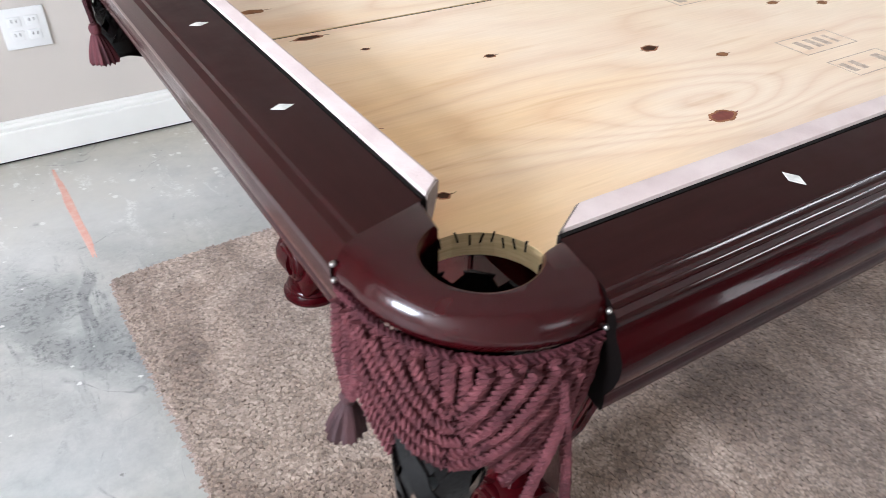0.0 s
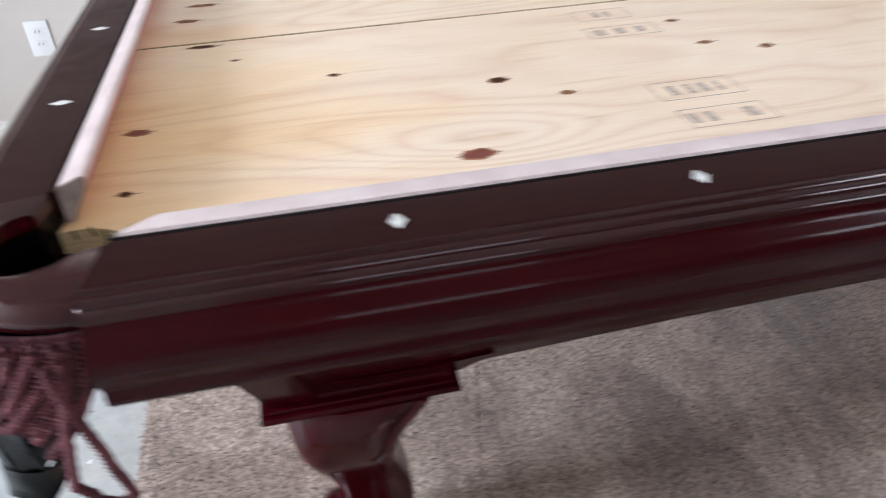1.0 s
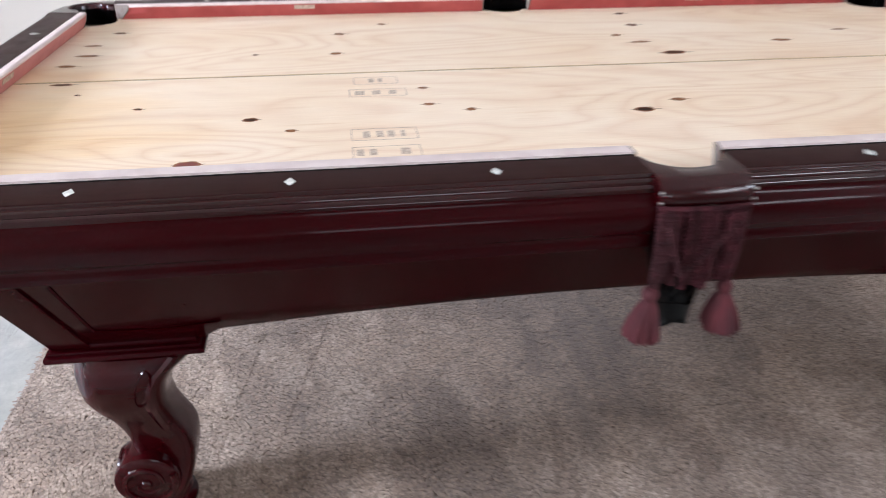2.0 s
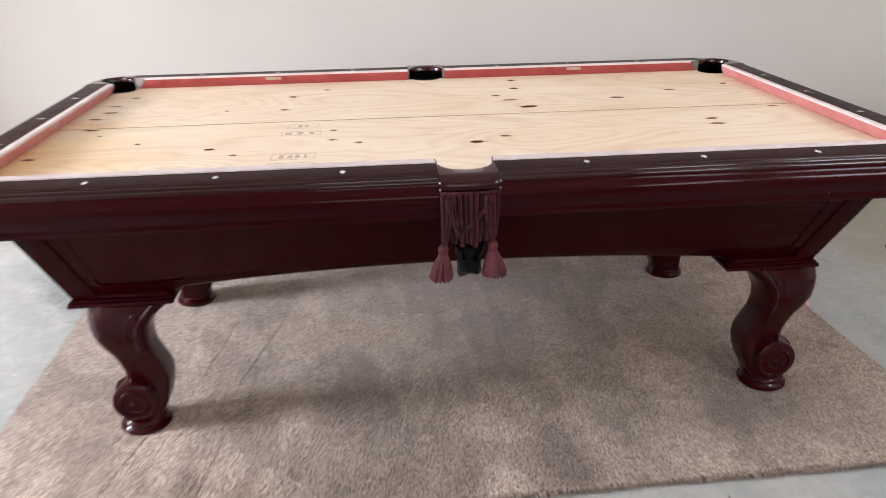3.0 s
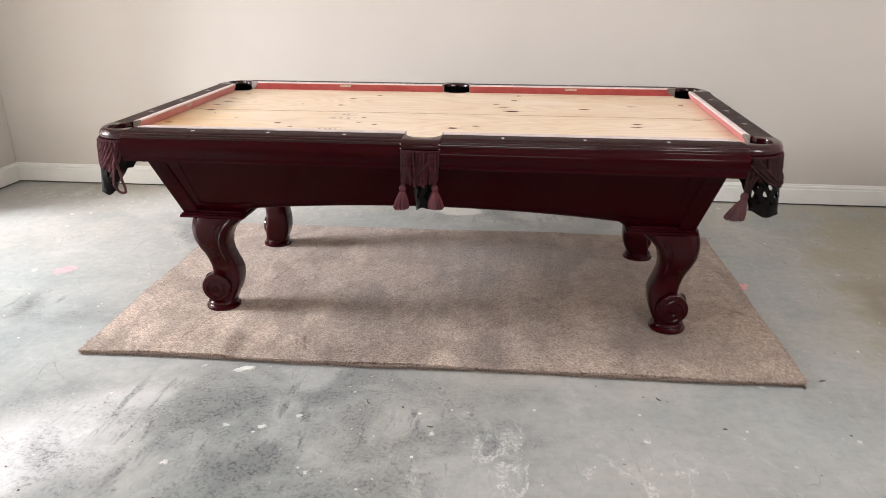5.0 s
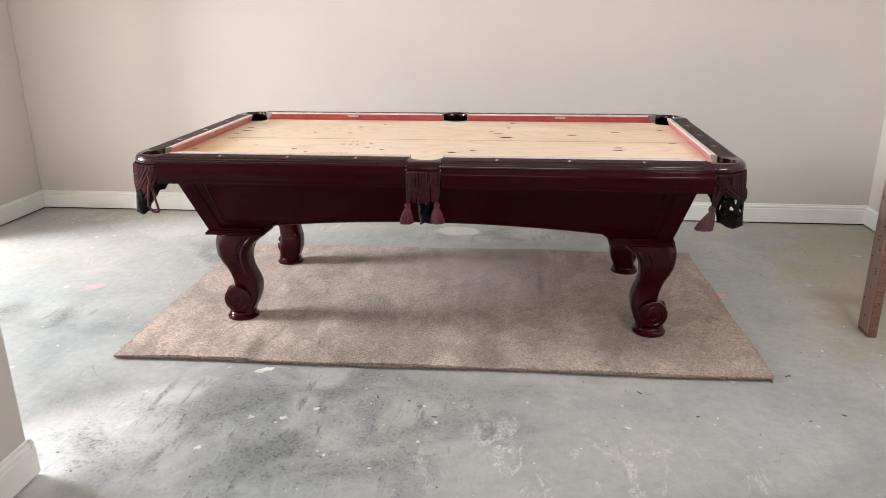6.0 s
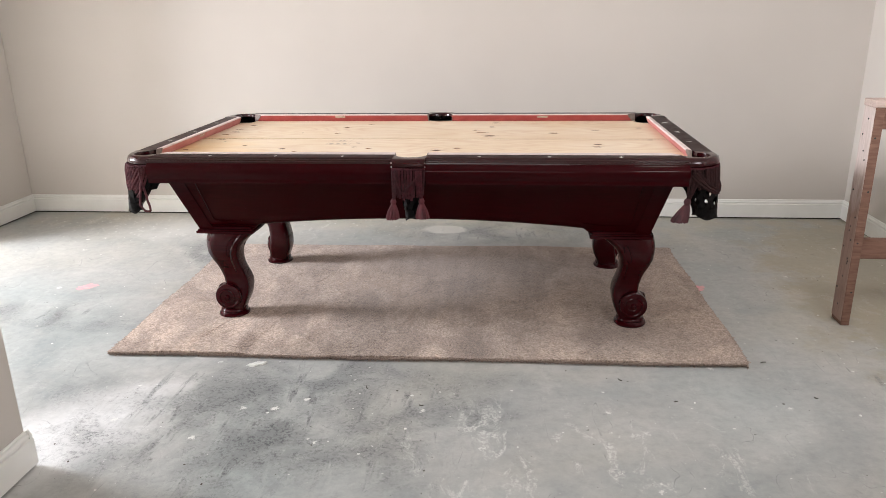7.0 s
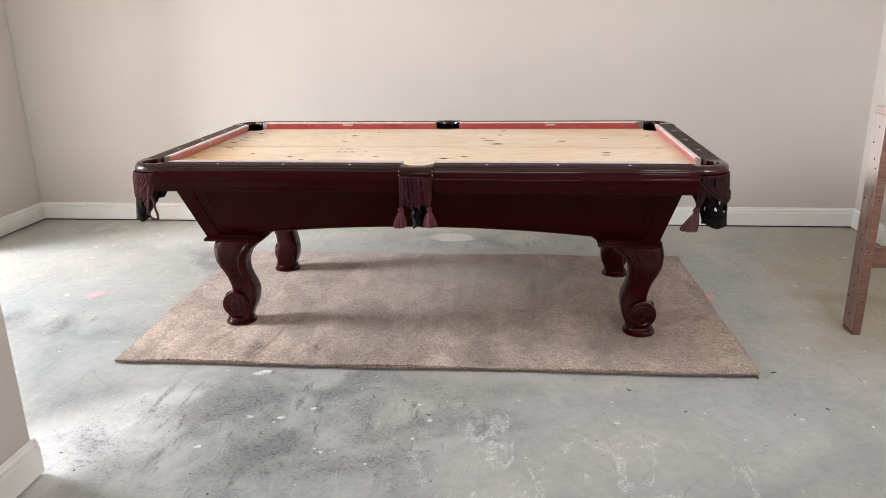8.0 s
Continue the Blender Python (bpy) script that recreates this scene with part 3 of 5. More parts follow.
def window(name, w, h, m, label):
    """A sash window, local x along the wall, its middle at the origin."""
    ob = thing(name, label, "window", m, kind="structure")
    t = 0.05
    for nm, lo, hi in (("window_frame", (-w / 2, 0.05, -h / 2), (-w / 2 + t, 0.12, h / 2)), ("window_frame", (w / 2 - t, 0.05, -h / 2), (w / 2, 0.12, h / 2)),
                       ("window_frame", (-w / 2 + t, 0.05, h / 2 - t), (w / 2 - t, 0.12, h / 2)), ("window_frame", (-w / 2 + t, 0.05, -h / 2), (w / 2 - t, 0.12, -h / 2 + t)),
                       ("sash_bar", (-w / 2 + t, 0.06, -0.02), (w / 2 - t, 0.11, 0.02)), ("window_sill", (-w / 2 - 0.04, -0.03, -h / 2 - 0.025), (w / 2 + 0.04, 0.05, -h / 2))):
        part(nm, box(lo, hi, 0.003, 1), TRIM, ob)
    return ob


window("window_1", 1.50, 1.04, Matrix.Translation((-5.3, -0.60, 1.88)) @ Matrix.Rotation(radians(90), 4, "Z"), "wide white framed window letting in cool daylight")
window("window_2", 2.2, 1.4, Matrix.Translation((PASS1 + 0.15 - 1.39, WY0, 1.80)) @ Matrix.Rotation(radians(180), 4, "Z"), "wide white framed window with soft daylight")
window("window_3", 1.0, 0.7, Matrix.Translation((PASS1, MOUTH - 0.52, 1.75)) @ Matrix.Rotation(radians(-90), 4, "Z"), "low wide white framed window with soft daylight")
# unseen window added to hold the fill lamp
window("window_4", 0.7, 0.7, Matrix.Translation((2.00, MOUTH, 1.80)) @ Matrix.Rotation(radians(180), 4, "Z"), "small square white framed window, unseen, added for fill light")


def outlet(m, gangs):
    """A cover plate with one or two duplex sockets."""
    ob = thing("wall_outlet", "white plastic %s power outlet on the wall" % ("duplex", "double-width duplex")[gangs - 1], "outlet", m)
    half = 0.036 if gangs == 1 else 0.060
    part("cover_plate", box((-half, -0.006, -0.058), (half, -0.0005, 0.058), 0.003), PLASTIC, ob)
    for g in range(gangs):
        gx = 0.046 * (g - (gangs - 1) / 2)
        for z in (-0.02, 0.02):
            face = part("socket", box((gx - 0.017, -0.0085, z - 0.0145), (gx + 0.017, -0.005, z + 0.0145), 0.002), PLASTIC, ob)
            for x in (-0.006, 0.006):
                part("slot", box((gx + x - 0.001, -0.0092, z - 0.001), (gx + x + 0.001, -0.008, z + 0.008)), SHADOW_GAP, face, flat=True)
    return ob


for x, z, gangs in ((-1.705, 0.400, 1), (-1.312, 0.398, 2)):
    outlet(Matrix.Translation((x, 1.4394 + 0.007 * (x + 1.7), z)) @ SKEW, gangs)


# ---- the timber guard at the right ----
def guard():
    ob = thing("timber_guard", "rough sawn timber guard rail with nail holes", "guard rail", pose(1.890, -0.335, 0))
    post = part("post", box((-0.019, 0.0, 0.0), (0.019, 0.10, 0.975), 0.003, 1), STUD, ob, m=pose(0.03, 0.0, 0))
    # the window side gets a paler sheet, light put into its colour
    part("post_facing", box((-0.0215, 0.001, 0.02), (-0.0195, 0.099, 0.975)), LIT_FACE, post, "pale board face, dusty above, with window light in its colour")
    rnd = random.Random(4)
    for k in range(16):
        z = 0.08 + 0.88 * rnd.random()
        y = rnd.choice((0.02, 0.045, 0.075)) + 0.012 * rnd.random()
        nail = lathe([(0.0042, 0), (0.0042, 0.002), (0.002, 0.003)], 8)
        part("nail", nail, NAIL, post, m=Matrix.Translation((-0.0212, y, z)) @ Matrix.Rotation(radians(-90), 4, "Y"))
    for k in range(4):
        nail = lathe([(0.0042, 0), (0.0042, 0.002), (0.002, 0.003)], 8)
        part("nail", nail, NAIL, post, m=Matrix.Translation((0.004 * (-1) ** k, 0.001, 0.16 + 0.23 * k)) @ Matrix.Rotation(radians(90), 4, "X"))
    part("mid_rail", box((0.05, 0.012, 0.315), (0.70, 0.05, 0.404), 0.003, 1), STUD, ob)
    part("top_rail", box((0.05, 0.012, 0.885), (0.70, 0.05, 0.974), 0.003, 1), STUD, ob)
    part("top_cap", box((0.005, -0.004, 0.976), (0.70, 0.104, 1.006), 0.003, 1), STUD_PALE, ob, "dusty pale cap board")
    return ob


guard()


# ---- carpet remnant ----
CREASES = ((-0.83, -0.25, -0.75, 0.25), (-0.71, -0.28, -0.58, 0.27), (-0.98, -0.66, -0.92, -0.40), (-0.74, -0.70, -0.70, -0.42), (-0.45, -0.71, -0.52, -0.56))


def crease(xs, ys):
    """How near to a crease line of the pile, 0 to 1."""
    near = np.zeros_like(xs)
    for x0, y0, x1, y1 in CREASES:
        t = np.clip(((xs - x0) * (x1 - x0) + (ys - y0) * (y1 - y0)) / ((x1 - x0) ** 2 + (y1 - y0) ** 2), 0, 1)
        dist = np.hypot(xs - x0 - t * (x1 - x0), ys - y0 - t * (y1 - y0))
        near = np.maximum(near, np.exp(-((dist / 0.0042) ** 2)) * (0.45 + 0.55 * np.sin(37 * t) ** 2))
    return near


def swell(xs, ys):
    low = np.clip(0.004 * np.sin(xs * 3.1 + 0.5) * np.sin(ys * 4.0) + 0.003 * np.sin(xs * 7.0 + ys * 5), -0.002, 0.006)
    # the buckled front corner, and a wave along the front edge
    for bx, by, rx, ry, h in ((-1.02, -0.55, 0.10, 0.13, 0.012), (-0.80, -0.62, 0.05, 0.12, 0.009), (-0.55, -0.60, 0.07, 0.10, 0.010), (-0.38, -0.66, 0.05, 0.08, 0.007), (-1.18, -0.30, 0.07, 0.16, 0.008), (0.45, 0.0, 0.015, 0.6, 0.003)):
        low = low + h * np.exp(-(((xs - bx) / rx) ** 2) - ((ys - by) / ry) ** 2)
    return low


def blobs(name, base, tip, r0, r1, sides, rng):
    """One mesh of many short tufts, each from its base to its tip."""
    n = len(base)
    a = rng.random((n, 1)) * 6.283 + np.arange(sides)[None] * 2 * math.pi / sides
    ring = np.stack([np.cos(a), np.sin(a), np.zeros_like(a)], -1)
    low, high = base[:, None] + ring * r0[:, None, None], tip[:, None] + ring * r1[:, None, None]
    verts = np.concatenate([low, high], 1).reshape(-1, 3)
    k = np.arange(sides)
    j = (k + 1) % sides
    side = np.stack([k, j, j + sides, k + sides], -1)
    start = (np.arange(n) * 2 * sides)[:, None, None]
    faces = (side[None] + start).reshape(-1, 4).tolist() + ((k + sides)[None] + start[:, 0]).tolist()
    me = bpy.data.meshes.new(name)
    me.from_pydata(verts.tolist(), [], faces)
    return me


def rug():
    cx, cy, w, d, turn, top = 0.02, -0.0635, 2.665, 1.50, radians(1.2), 0.020
    rng = np.random.default_rng(3)
    nx, ny = 130, 74
    xs, ys = np.meshgrid(np.linspace(-w / 2 + 0.004, w / 2 - 0.004, nx), np.linspace(-d / 2 + 0.004, d / 2 - 0.004, ny))

    def bow(x, y):
        return x + 0.004 * np.sin(y * 9), y + 0.005 * np.sin(x * 5.3)

    zs = top - 0.0042 + swell(xs, ys)
    px, py = bow(xs, ys)
    verts = np.concatenate([np.stack([px, py, zs], -1).reshape(-1, 3), np.stack([px, py, zs * 0 + 0.001], -1).reshape(-1, 3)])
    i = np.arange(nx * ny).reshape(ny, nx)
    q = np.stack([i[:-1, :-1], i[:-1, 1:], i[1:, 1:], i[1:, :-1]], -1).reshape(-1, 4)
    faces = q.tolist() + (q[:, ::-1] + nx * ny).tolist()
    for loop in (i[0], i[:, -1], i[-1, ::-1], i[::-1, 0]):
        faces += [(int(b), int(a), int(a) + nx * ny, int(b) + nx * ny) for a, b in zip(loop, loop[1:])]
    me = bpy.data.meshes.new("carpet_remnant")
    me.from_pydata(verts.tolist(), [], faces)
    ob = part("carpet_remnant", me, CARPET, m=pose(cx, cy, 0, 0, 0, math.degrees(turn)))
    tagged(ob, "taupe cut-pile carpet remnant lying under the table", "rug")
    # the pile: brushed one way and the other in broad strokes
    gx, gy = np.meshgrid(np.arange(-w / 2, w / 2, 0.0042), np.arange(-d / 2, d / 2, 0.0042))
    gx, gy = (gx + rng.normal(0, 0.0019, gx.shape)).ravel(), (gy + rng.normal(0, 0.0019, gy.shape)).ravel()
    keep = (np.abs(gx) < w / 2) & (np.abs(gy) < d / 2)
    gx, gy = gx[keep], gy[keep]
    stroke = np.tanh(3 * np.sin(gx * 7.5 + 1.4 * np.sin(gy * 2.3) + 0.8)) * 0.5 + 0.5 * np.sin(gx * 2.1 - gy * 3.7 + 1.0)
    tall = 0.0080 * (0.92 + 0.16 * rng.random(len(gx))) * (1 - 0.42 * crease(gx, gy))
    px, py = bow(gx, gy)
    base = np.stack([px, py, top - 0.0085 + swell(gx, gy)], -1)
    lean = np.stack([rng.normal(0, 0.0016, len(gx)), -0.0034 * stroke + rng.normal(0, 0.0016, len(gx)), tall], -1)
    size = 0.8 + 0.4 * rng.random(len(gx))
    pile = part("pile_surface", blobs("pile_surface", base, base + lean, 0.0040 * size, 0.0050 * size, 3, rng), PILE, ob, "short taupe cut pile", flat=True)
    tagged(pile, "short taupe cut pile", kind="stuff")
    # ragged loops of yarn along the cut edges
    n = 9000
    side, f = rng.random(n) * 2 * (w + d), 0.0
    x = np.select([side < w, side < w + d, side < 2 * w + d], [side - w / 2, np.full(n, w / 2), side - w - d - w / 2], np.full(n, -w / 2))
    y = np.select([side < w, side < w + d, side < 2 * w + d], [np.full(n, -d / 2), side - w - d / 2, np.full(n, d / 2)], side - 2 * w - d - d / 2)
    out = np.stack([np.select([np.abs(x) > w / 2 - 1e-6], [np.sign(x)], 0.0), np.select([np.abs(y) > d / 2 - 1e-6], [np.sign(y)], 0.0)], -1)
    px, py = bow(x, y)
    z = 0.003 + 0.015 * rng.random(n)
    base = np.stack([px - out[:, 0] * 0.004, py - out[:, 1] * 0.004, z], -1)
    push = 0.004 + 0.009 * rng.random(n) ** 2
    tip = base + np.stack([out[:, 0] * push + rng.normal(0, 0.003, n), out[:, 1] * push + rng.normal(0, 0.003, n), 0.004 * (rng.random(n) - 0.45)], -1)
    tip[:, 2] = np.maximum(tip[:, 2], 0.002)
    edge = part("tuft_edge", blobs("tuft_edge", base, tip, np.full(n, 0.0042), np.full(n, 0.0030), 5, rng), TUFT, ob, "ragged brown tufts along the cut edge", flat=True)
    tagged(edge, "ragged brown tufts along the cut edge", kind="stuff")
    return ob


rug()


# ---- the pool table ----
TOP, BED, STEP = 0.826, 0.789, 0.0010
SEAM_X, SEAM_Y, OUT_X, OUT_Y = 1.142, 0.603, 1.246, 0.706
table = thing("pool_table", "mahogany pool table with bare plywood bed and red rubber cushions", "pool table", pose(0, 0, 0))

RAIL_PROFILE = [(0.0, 0.790), (0.0, 0.823), (0.0015, TOP), (0.061, TOP), (0.0645, 0.8250), (0.0668, 0.8225), (0.0680, 0.8205), (0.0715, 0.8205), (0.0745, 0.8190), (0.0762, 0.8160),
                (0.0766, 0.8138), (0.0800, 0.8132), (0.0828, 0.8112), (0.0842, 0.8080), (0.0842, 0.8045), (0.0850, 0.8000), (0.0880, 0.7945), (0.0935, 0.7890), (0.0975, 0.7830),
                (0.0990, 0.7750), (0.0982, 0.7660), (0.0950, 0.7540), (0.0905, 0.7450), (0.0875, 0.7395), (0.0872, 0.7360), (0.0880, 0.7325), (0.0872, 0.7230), (0.0845, 0.7190), (0.0600, 0.7185),
                (0.0300, 0.7185), (0.0, 0.7185)]

# the end rails: a wider flat top over a rounded edge that falls back to the bottom
END_PROFILE = [(0.0, 0.790), (0.0, 0.823), (0.0015, TOP), (0.064, TOP), (0.0690, 0.8252), (0.0720, 0.8228), (0.0745, 0.8222), (0.0800, 0.8205), (0.0860, 0.8175), (0.0910, 0.8135),
               (0.0945, 0.8105), (0.0972, 0.8090), (0.0978, 0.8050), (0.0974, 0.8010), (0.0962, 0.7950), (0.0950, 0.7870), (0.0930, 0.7750), (0.0880, 0.7600), (0.0820, 0.7460),
               (0.0780, 0.7385), (0.0775, 0.7350), (0.0780, 0.7325), (0.0770, 0.7230), (0.0740, 0.7190), (0.0600, 0.7185), (0.0300, 0.7185), (0.0, 0.7185)]


def rail(m, half0, half1, cut0, cut1, nose, marks, lean0, lean1, label_at=None, shape=RAIL_PROFILE):
    """A rail along local x from half0 to half1, outward along -y; cut0 and cut1 shorten the cushion's nose at the two ends."""
    n = 14

    def reach(k, u):
        f = k / n
        return half0 - lean0 * u / 0.1 + f * (half1 - half0 + (lean0 + lean1) * u / 0.1)

    ob = part("rail", loft([[(reach(k, u), -u, z) for u, z in shape] for k in range(n + 1)]), (MAHOGANY_RAIL, MAHOGANY_TOP, RAIL_END_SHADE, RAIL_BEAD), table, "", m)
    for f in ob.data.polygons:
        if f.normal.z > 0.95 and f.center.z > 0.82:
            f.material_index = 1
        elif f.center.z > 0.803:
            f.material_index = 3
        # end faces near black: the shade beside the pockets put into their colour
        if len(f.vertices) > 8:
            f.material_index = 2
    top = [(0.0046, 0.8255), (0.0052, 0.8290), (nose - 0.004, 0.8310), (nose, 0.8285), (nose - 0.0005, 0.8240), (0.010, 0.8230)]
    face = [(0.0046, 0.8220), (nose - 0.0010, 0.8235), (nose - 0.003, 0.818), (nose - 0.007, 0.808), (nose - 0.014, 0.797), (nose - 0.017, 0.7905), (0.0046, 0.7905)]

    def strip(profile):
        rows = []
        for k in range(n + 1):
            f = k / n
            rows.append([(half0 + cut0 * y / nose + f * (half1 - half0 - (cut0 + cut1) * y / nose), y, z) for y, z in profile])
        return loft(rows)

    worn = shape is END_PROFILE
    cushion = part("cushion", strip(face), RUBBER_FADED if worn else RUBBER, ob, "faded pink rubber cushion" if worn else "bare red rubber cushion")
    part("cushion_tape", strip(top), CUSHION_TOP, ob, "pale pink worn cushion top")
    for s, half, cut in ((1, half0, cut0), (-1, half1, cut1)):
        rings = []
        for d in (-0.0035, -0.0003):
            rings.append([(half + s * (cut * y / nose + d), y, z) for y, z in ((0.004, 0.791), (0.004, 0.8285), (nose - 0.004, 0.8302), (nose, 0.828), (nose - 0.002, 0.8165), (nose - 0.016, 0.791))])
        part("cushion_facing", loft(rings), FACING, ob, "worn grey cushion end facing", flat=True)
    if label_at is not None:
        rings = [[(x, nose - 0.0018 - e, 0.8205) if top else (x, nose - 0.0062 - e, 0.8095) for top, e in ((1, 0.0), (0, 0.0), (0, -0.0006), (1, -0.0006))] for x in (label_at - 0.028, label_at + 0.028)]
        part("printed_label", loft(rings), STAMP_INK, cushion, "worn grey printed mark", flat=True)
    part("feather_strip", box((half0 + 0.002, 0.0004, 0.795), (half1 - 0.002, 0.0042, 0.8258)), SHADOW_GAP, ob, "dark groove strip", flat=True)
    for x in marks:
        a, b, h = 0.0075, 0.0125, 0.0006
        bm = loft([[(a, 0, z), (0, b, z), (-a, 0, z), (0, -b, z)] for z in (0, h)])
        part("diamond", bm, DIAMOND, ob, "pearl diamond sight inlay", pose(x, -0.034, TOP - 0.0001), flat=True)
    return ob


D = 0.2794
near = Matrix.Translation((0, -SEAM_Y, 0))
far = Matrix.Translation((0, SEAM_Y, 0)) @ Matrix.Rotation(math.pi, 4, "Z")
for base, mark in ((near, None), (far, 0.57)):
    rail(base, -1.079, -0.067, 0.047, 0.004, 0.029, (-3 * D, -2 * D, -D), 0.016, 0.0, -mark if mark else None)
    rail(base, 0.067, 1.079, 0.004, 0.047, 0.029, (D, 2 * D, 3 * D), 0.0, 0.016, mark)
rail(Matrix.Translation((-SEAM_X, 0, 0)) @ Matrix.Rotation(radians(-90), 4, "Z"), -0.502, 0.502, 0.020, 0.020, 0.026, (-D, 0, D), 0.026, 0.026, 0.05, END_PROFILE)
rail(Matrix.Translation((SEAM_X, 0, 0)) @ Matrix.Rotation(radians(90), 4, "Z"), -0.502, 0.502, 0.020, 0.020, 0.026, (-D, 0, D), 0.026, 0.026, None, END_PROFILE)


# plywood bed in two sheets, notched at the pockets
def bed_sheet(sign):
    gap = 0.0019
    cx, cy, r = 1.128, 0.573, 0.060
    right = [(SEAM_X + 0.02, gap), (SEAM_X + 0.02, cy - 0.050)] + arc((cx, cy), r, -50, -220, 14) + [(cx - 0.072, SEAM_Y + 0.01)]
    side = [(0.066, SEAM_Y + 0.01)] + arc((0, 0.628), 0.058, -20, -160, 12) + [(-0.066, SEAM_Y + 0.01)]
    left = [(-x, y) for x, y in reversed(right)]
    pts = [(x, y * sign) for x, y in right + side + left]
    bm = bmesh.new()
    rows = [[bm.verts.new((x, y, z)) for x, y in pts] for z in (BED - 0.024, BED + (STEP if sign > 0 else 0))]
    n = len(pts)
    for i in range(n):
        f = bm.faces.new((rows[0][i], rows[0][(i + 1) % n], rows[1][(i + 1) % n], rows[1][i]))
        f.material_index = 1
    bm.faces.new(rows[0])
    bm.faces.new(rows[1])
    bmesh.ops.triangulate(bm, faces=[f for f in bm.faces if len(f.verts) > 4])
    return part("plywood_sheet", bm, (PLYWOOD, PLY_EDGE), table, "bare knotty plywood sheet", flat=True)


sheet_near, sheet_far = bed_sheet(-1), bed_sheet(1)
part("seam_strip", box((-SEAM_X, -0.0018, BED - 0.02), (SEAM_X, 0.0018, BED - 0.0004)), SHADOW_GAP, table, "dark line between the plywood sheets", flat=True)

# staples left in the cut edge of the near left pocket hole
for k in range(11):
    a = radians(40 + 150 * k / 10)
    x, y = -1.128 + 0.0602 * math.cos(a - 0.9), -0.573 + 0.0602 * math.sin(a - 0.9 + 0.5)
    d = Vector((x + 1.128, y + 0.573, 0)).normalized()
    p = Vector((-1.128, -0.573, 0)) + d * 0.0600
    m = Matrix.Translation((p.x, p.y, BED - 0.003 - 0.002 * (k % 3))) @ Matrix.Rotation(math.atan2(d.y, d.x), 4, "Z") @ Matrix.Rotation(0.3 * math.sin(5 * k), 4, "X")
    part("staple", box((-0.0012, -0.0008, -0.006), (0.0012, 0.0008, 0.0045)), SHADOW_GAP, sheet_near, "", m, flat=True)


def knot(x, y, a, b, mat, seed, tail=0.0):
    """An oval knot let into the plywood, with ragged edges and a thin tail along the grain."""
    rnd = random.Random(seed)
    n = 48
    bed = BED + (STEP if y > 0 else 0)
    ring = []
    for i in range(n):
        t = 2 * math.pi * i / n
        q = 1 + 0.10 * math.sin(2 * t + seed) + 0.06 * math.sin(5 * t + 2 * seed) + 0.10 * (rnd.random() - 0.5)
        ring.append((x + a * q * math.cos(t), y + b * q * math.sin(t)))
    bm = bmesh.new()
    lo = [bm.verts.new((px, py, bed - 0.001)) for px, py in ring]
    hi = [bm.verts.new((x + (px - x) * 0.98, y + (py - y) * 0.98, bed + 0.0004)) for px, py in ring]
    core = [bm.verts.new((x + (px - x) * (0.74 + 0.1 * rnd.random()), y + (py - y) * (0.66 + 0.12 * rnd.random()), bed + 0.0004)) for px, py in ring]
    mid = bm.verts.new((x, y, bed + 0.0002))
    for i in range(n):
        j = (i + 1) % n
        bm.faces.new((lo[i], lo[j], hi[j], hi[i])).material_index = 1
        bm.faces.new((hi[i], hi[j], core[j], core[i])).material_index = 1
        bm.faces.new((core[i], core[j], mid))
    # a thin dark check running out along the grain
    for s, far_by in ((1, 1.5), (-1, 0.9)):
        end = a * (1.0 + far_by * tail)
        loft([[(x + s * u, y + k * h + 0.1 * b * math.sin(9 * u / a + seed), z) for k, z in ((1, bed - 0.0004), (1, bed + 0.0003), (-1, bed + 0.0003), (-1, bed - 0.0004))]
              for u, h in ((a * 0.7, b * 0.10), ((a + end) / 2, b * 0.06), (end, b * 0.01))], bm=bm)
    return part("knot", bm, (mat, KNOT_PALE if mat is KNOT_PALE else KNOT_RIM), sheet_near if y < 0 else sheet_far, flat=True)


DARK_KNOTS = ((-0.646, -0.275, 0.013, 0.011), (-1.037, -0.018, 0.020, 0.008), (-0.854, -0.192, 0.008, 0.006), (-1.092, -0.456, 0.008, 0.006), (0.071, -0.303, 0.022, 0.012),
              (0.293, 0.082, 0.030, 0.015), (0.800, -0.150, 0.017, 0.010), (-1.026, 0.423, 0.013, 0.009), (-0.987, -0.092, 0.006, 0.004), (-0.673, 0.170, 0.006, 0.006),
              (0.298, 0.370, 0.016, 0.011), (0.315, 0.514, 0.014, 0.010), (1.057, 0.333, 0.012, 0.010))
RED_KNOTS = ((-0.724, -0.470, 0.019, 0.014), (-1.097, -0.307, 0.014, 0.010))
PALE_KNOTS = ((-1.059, 0.297, 0.018, 0.007), (-1.047, 0.203, 0.022, 0.009), (-1.067, 0.118, 0.018, 0.009), (-0.480, 0.353, 0.014, 0.009), (-0.491, 0.162, 0.014, 0.009),
              (0.216, 0.262, 0.013, 0.009), (0.250, 0.187, 0.022, 0.009), (0.158, -0.253, 0.013, 0.010), (0.611, 0.168, 0.022, 0.012), (-0.322, -0.122, 0.010, 0.006),
              (-0.322, -0.225, 0.012, 0.006), (-0.248, -0.263, 0.010, 0.008), (0.829, 0.261, 0.020, 0.007), (1.056, -0.024, 0.016, 0.006), (0.790, -0.210, 0.020, 0.010),
              (-0.367, 0.452, 0.010, 0.008), (-0.573, -0.339, 0.010, 0.006))
for mat, spots in ((KNOT, DARK_KNOTS), (KNOT_RED, RED_KNOTS), (KNOT_PALE, PALE_KNOTS)):
    for k, (x, y, a, b) in enumerate(spots):
        knot(x, y, a, b, mat, k + 1, 0.3 + 0.1 * (k % 4))


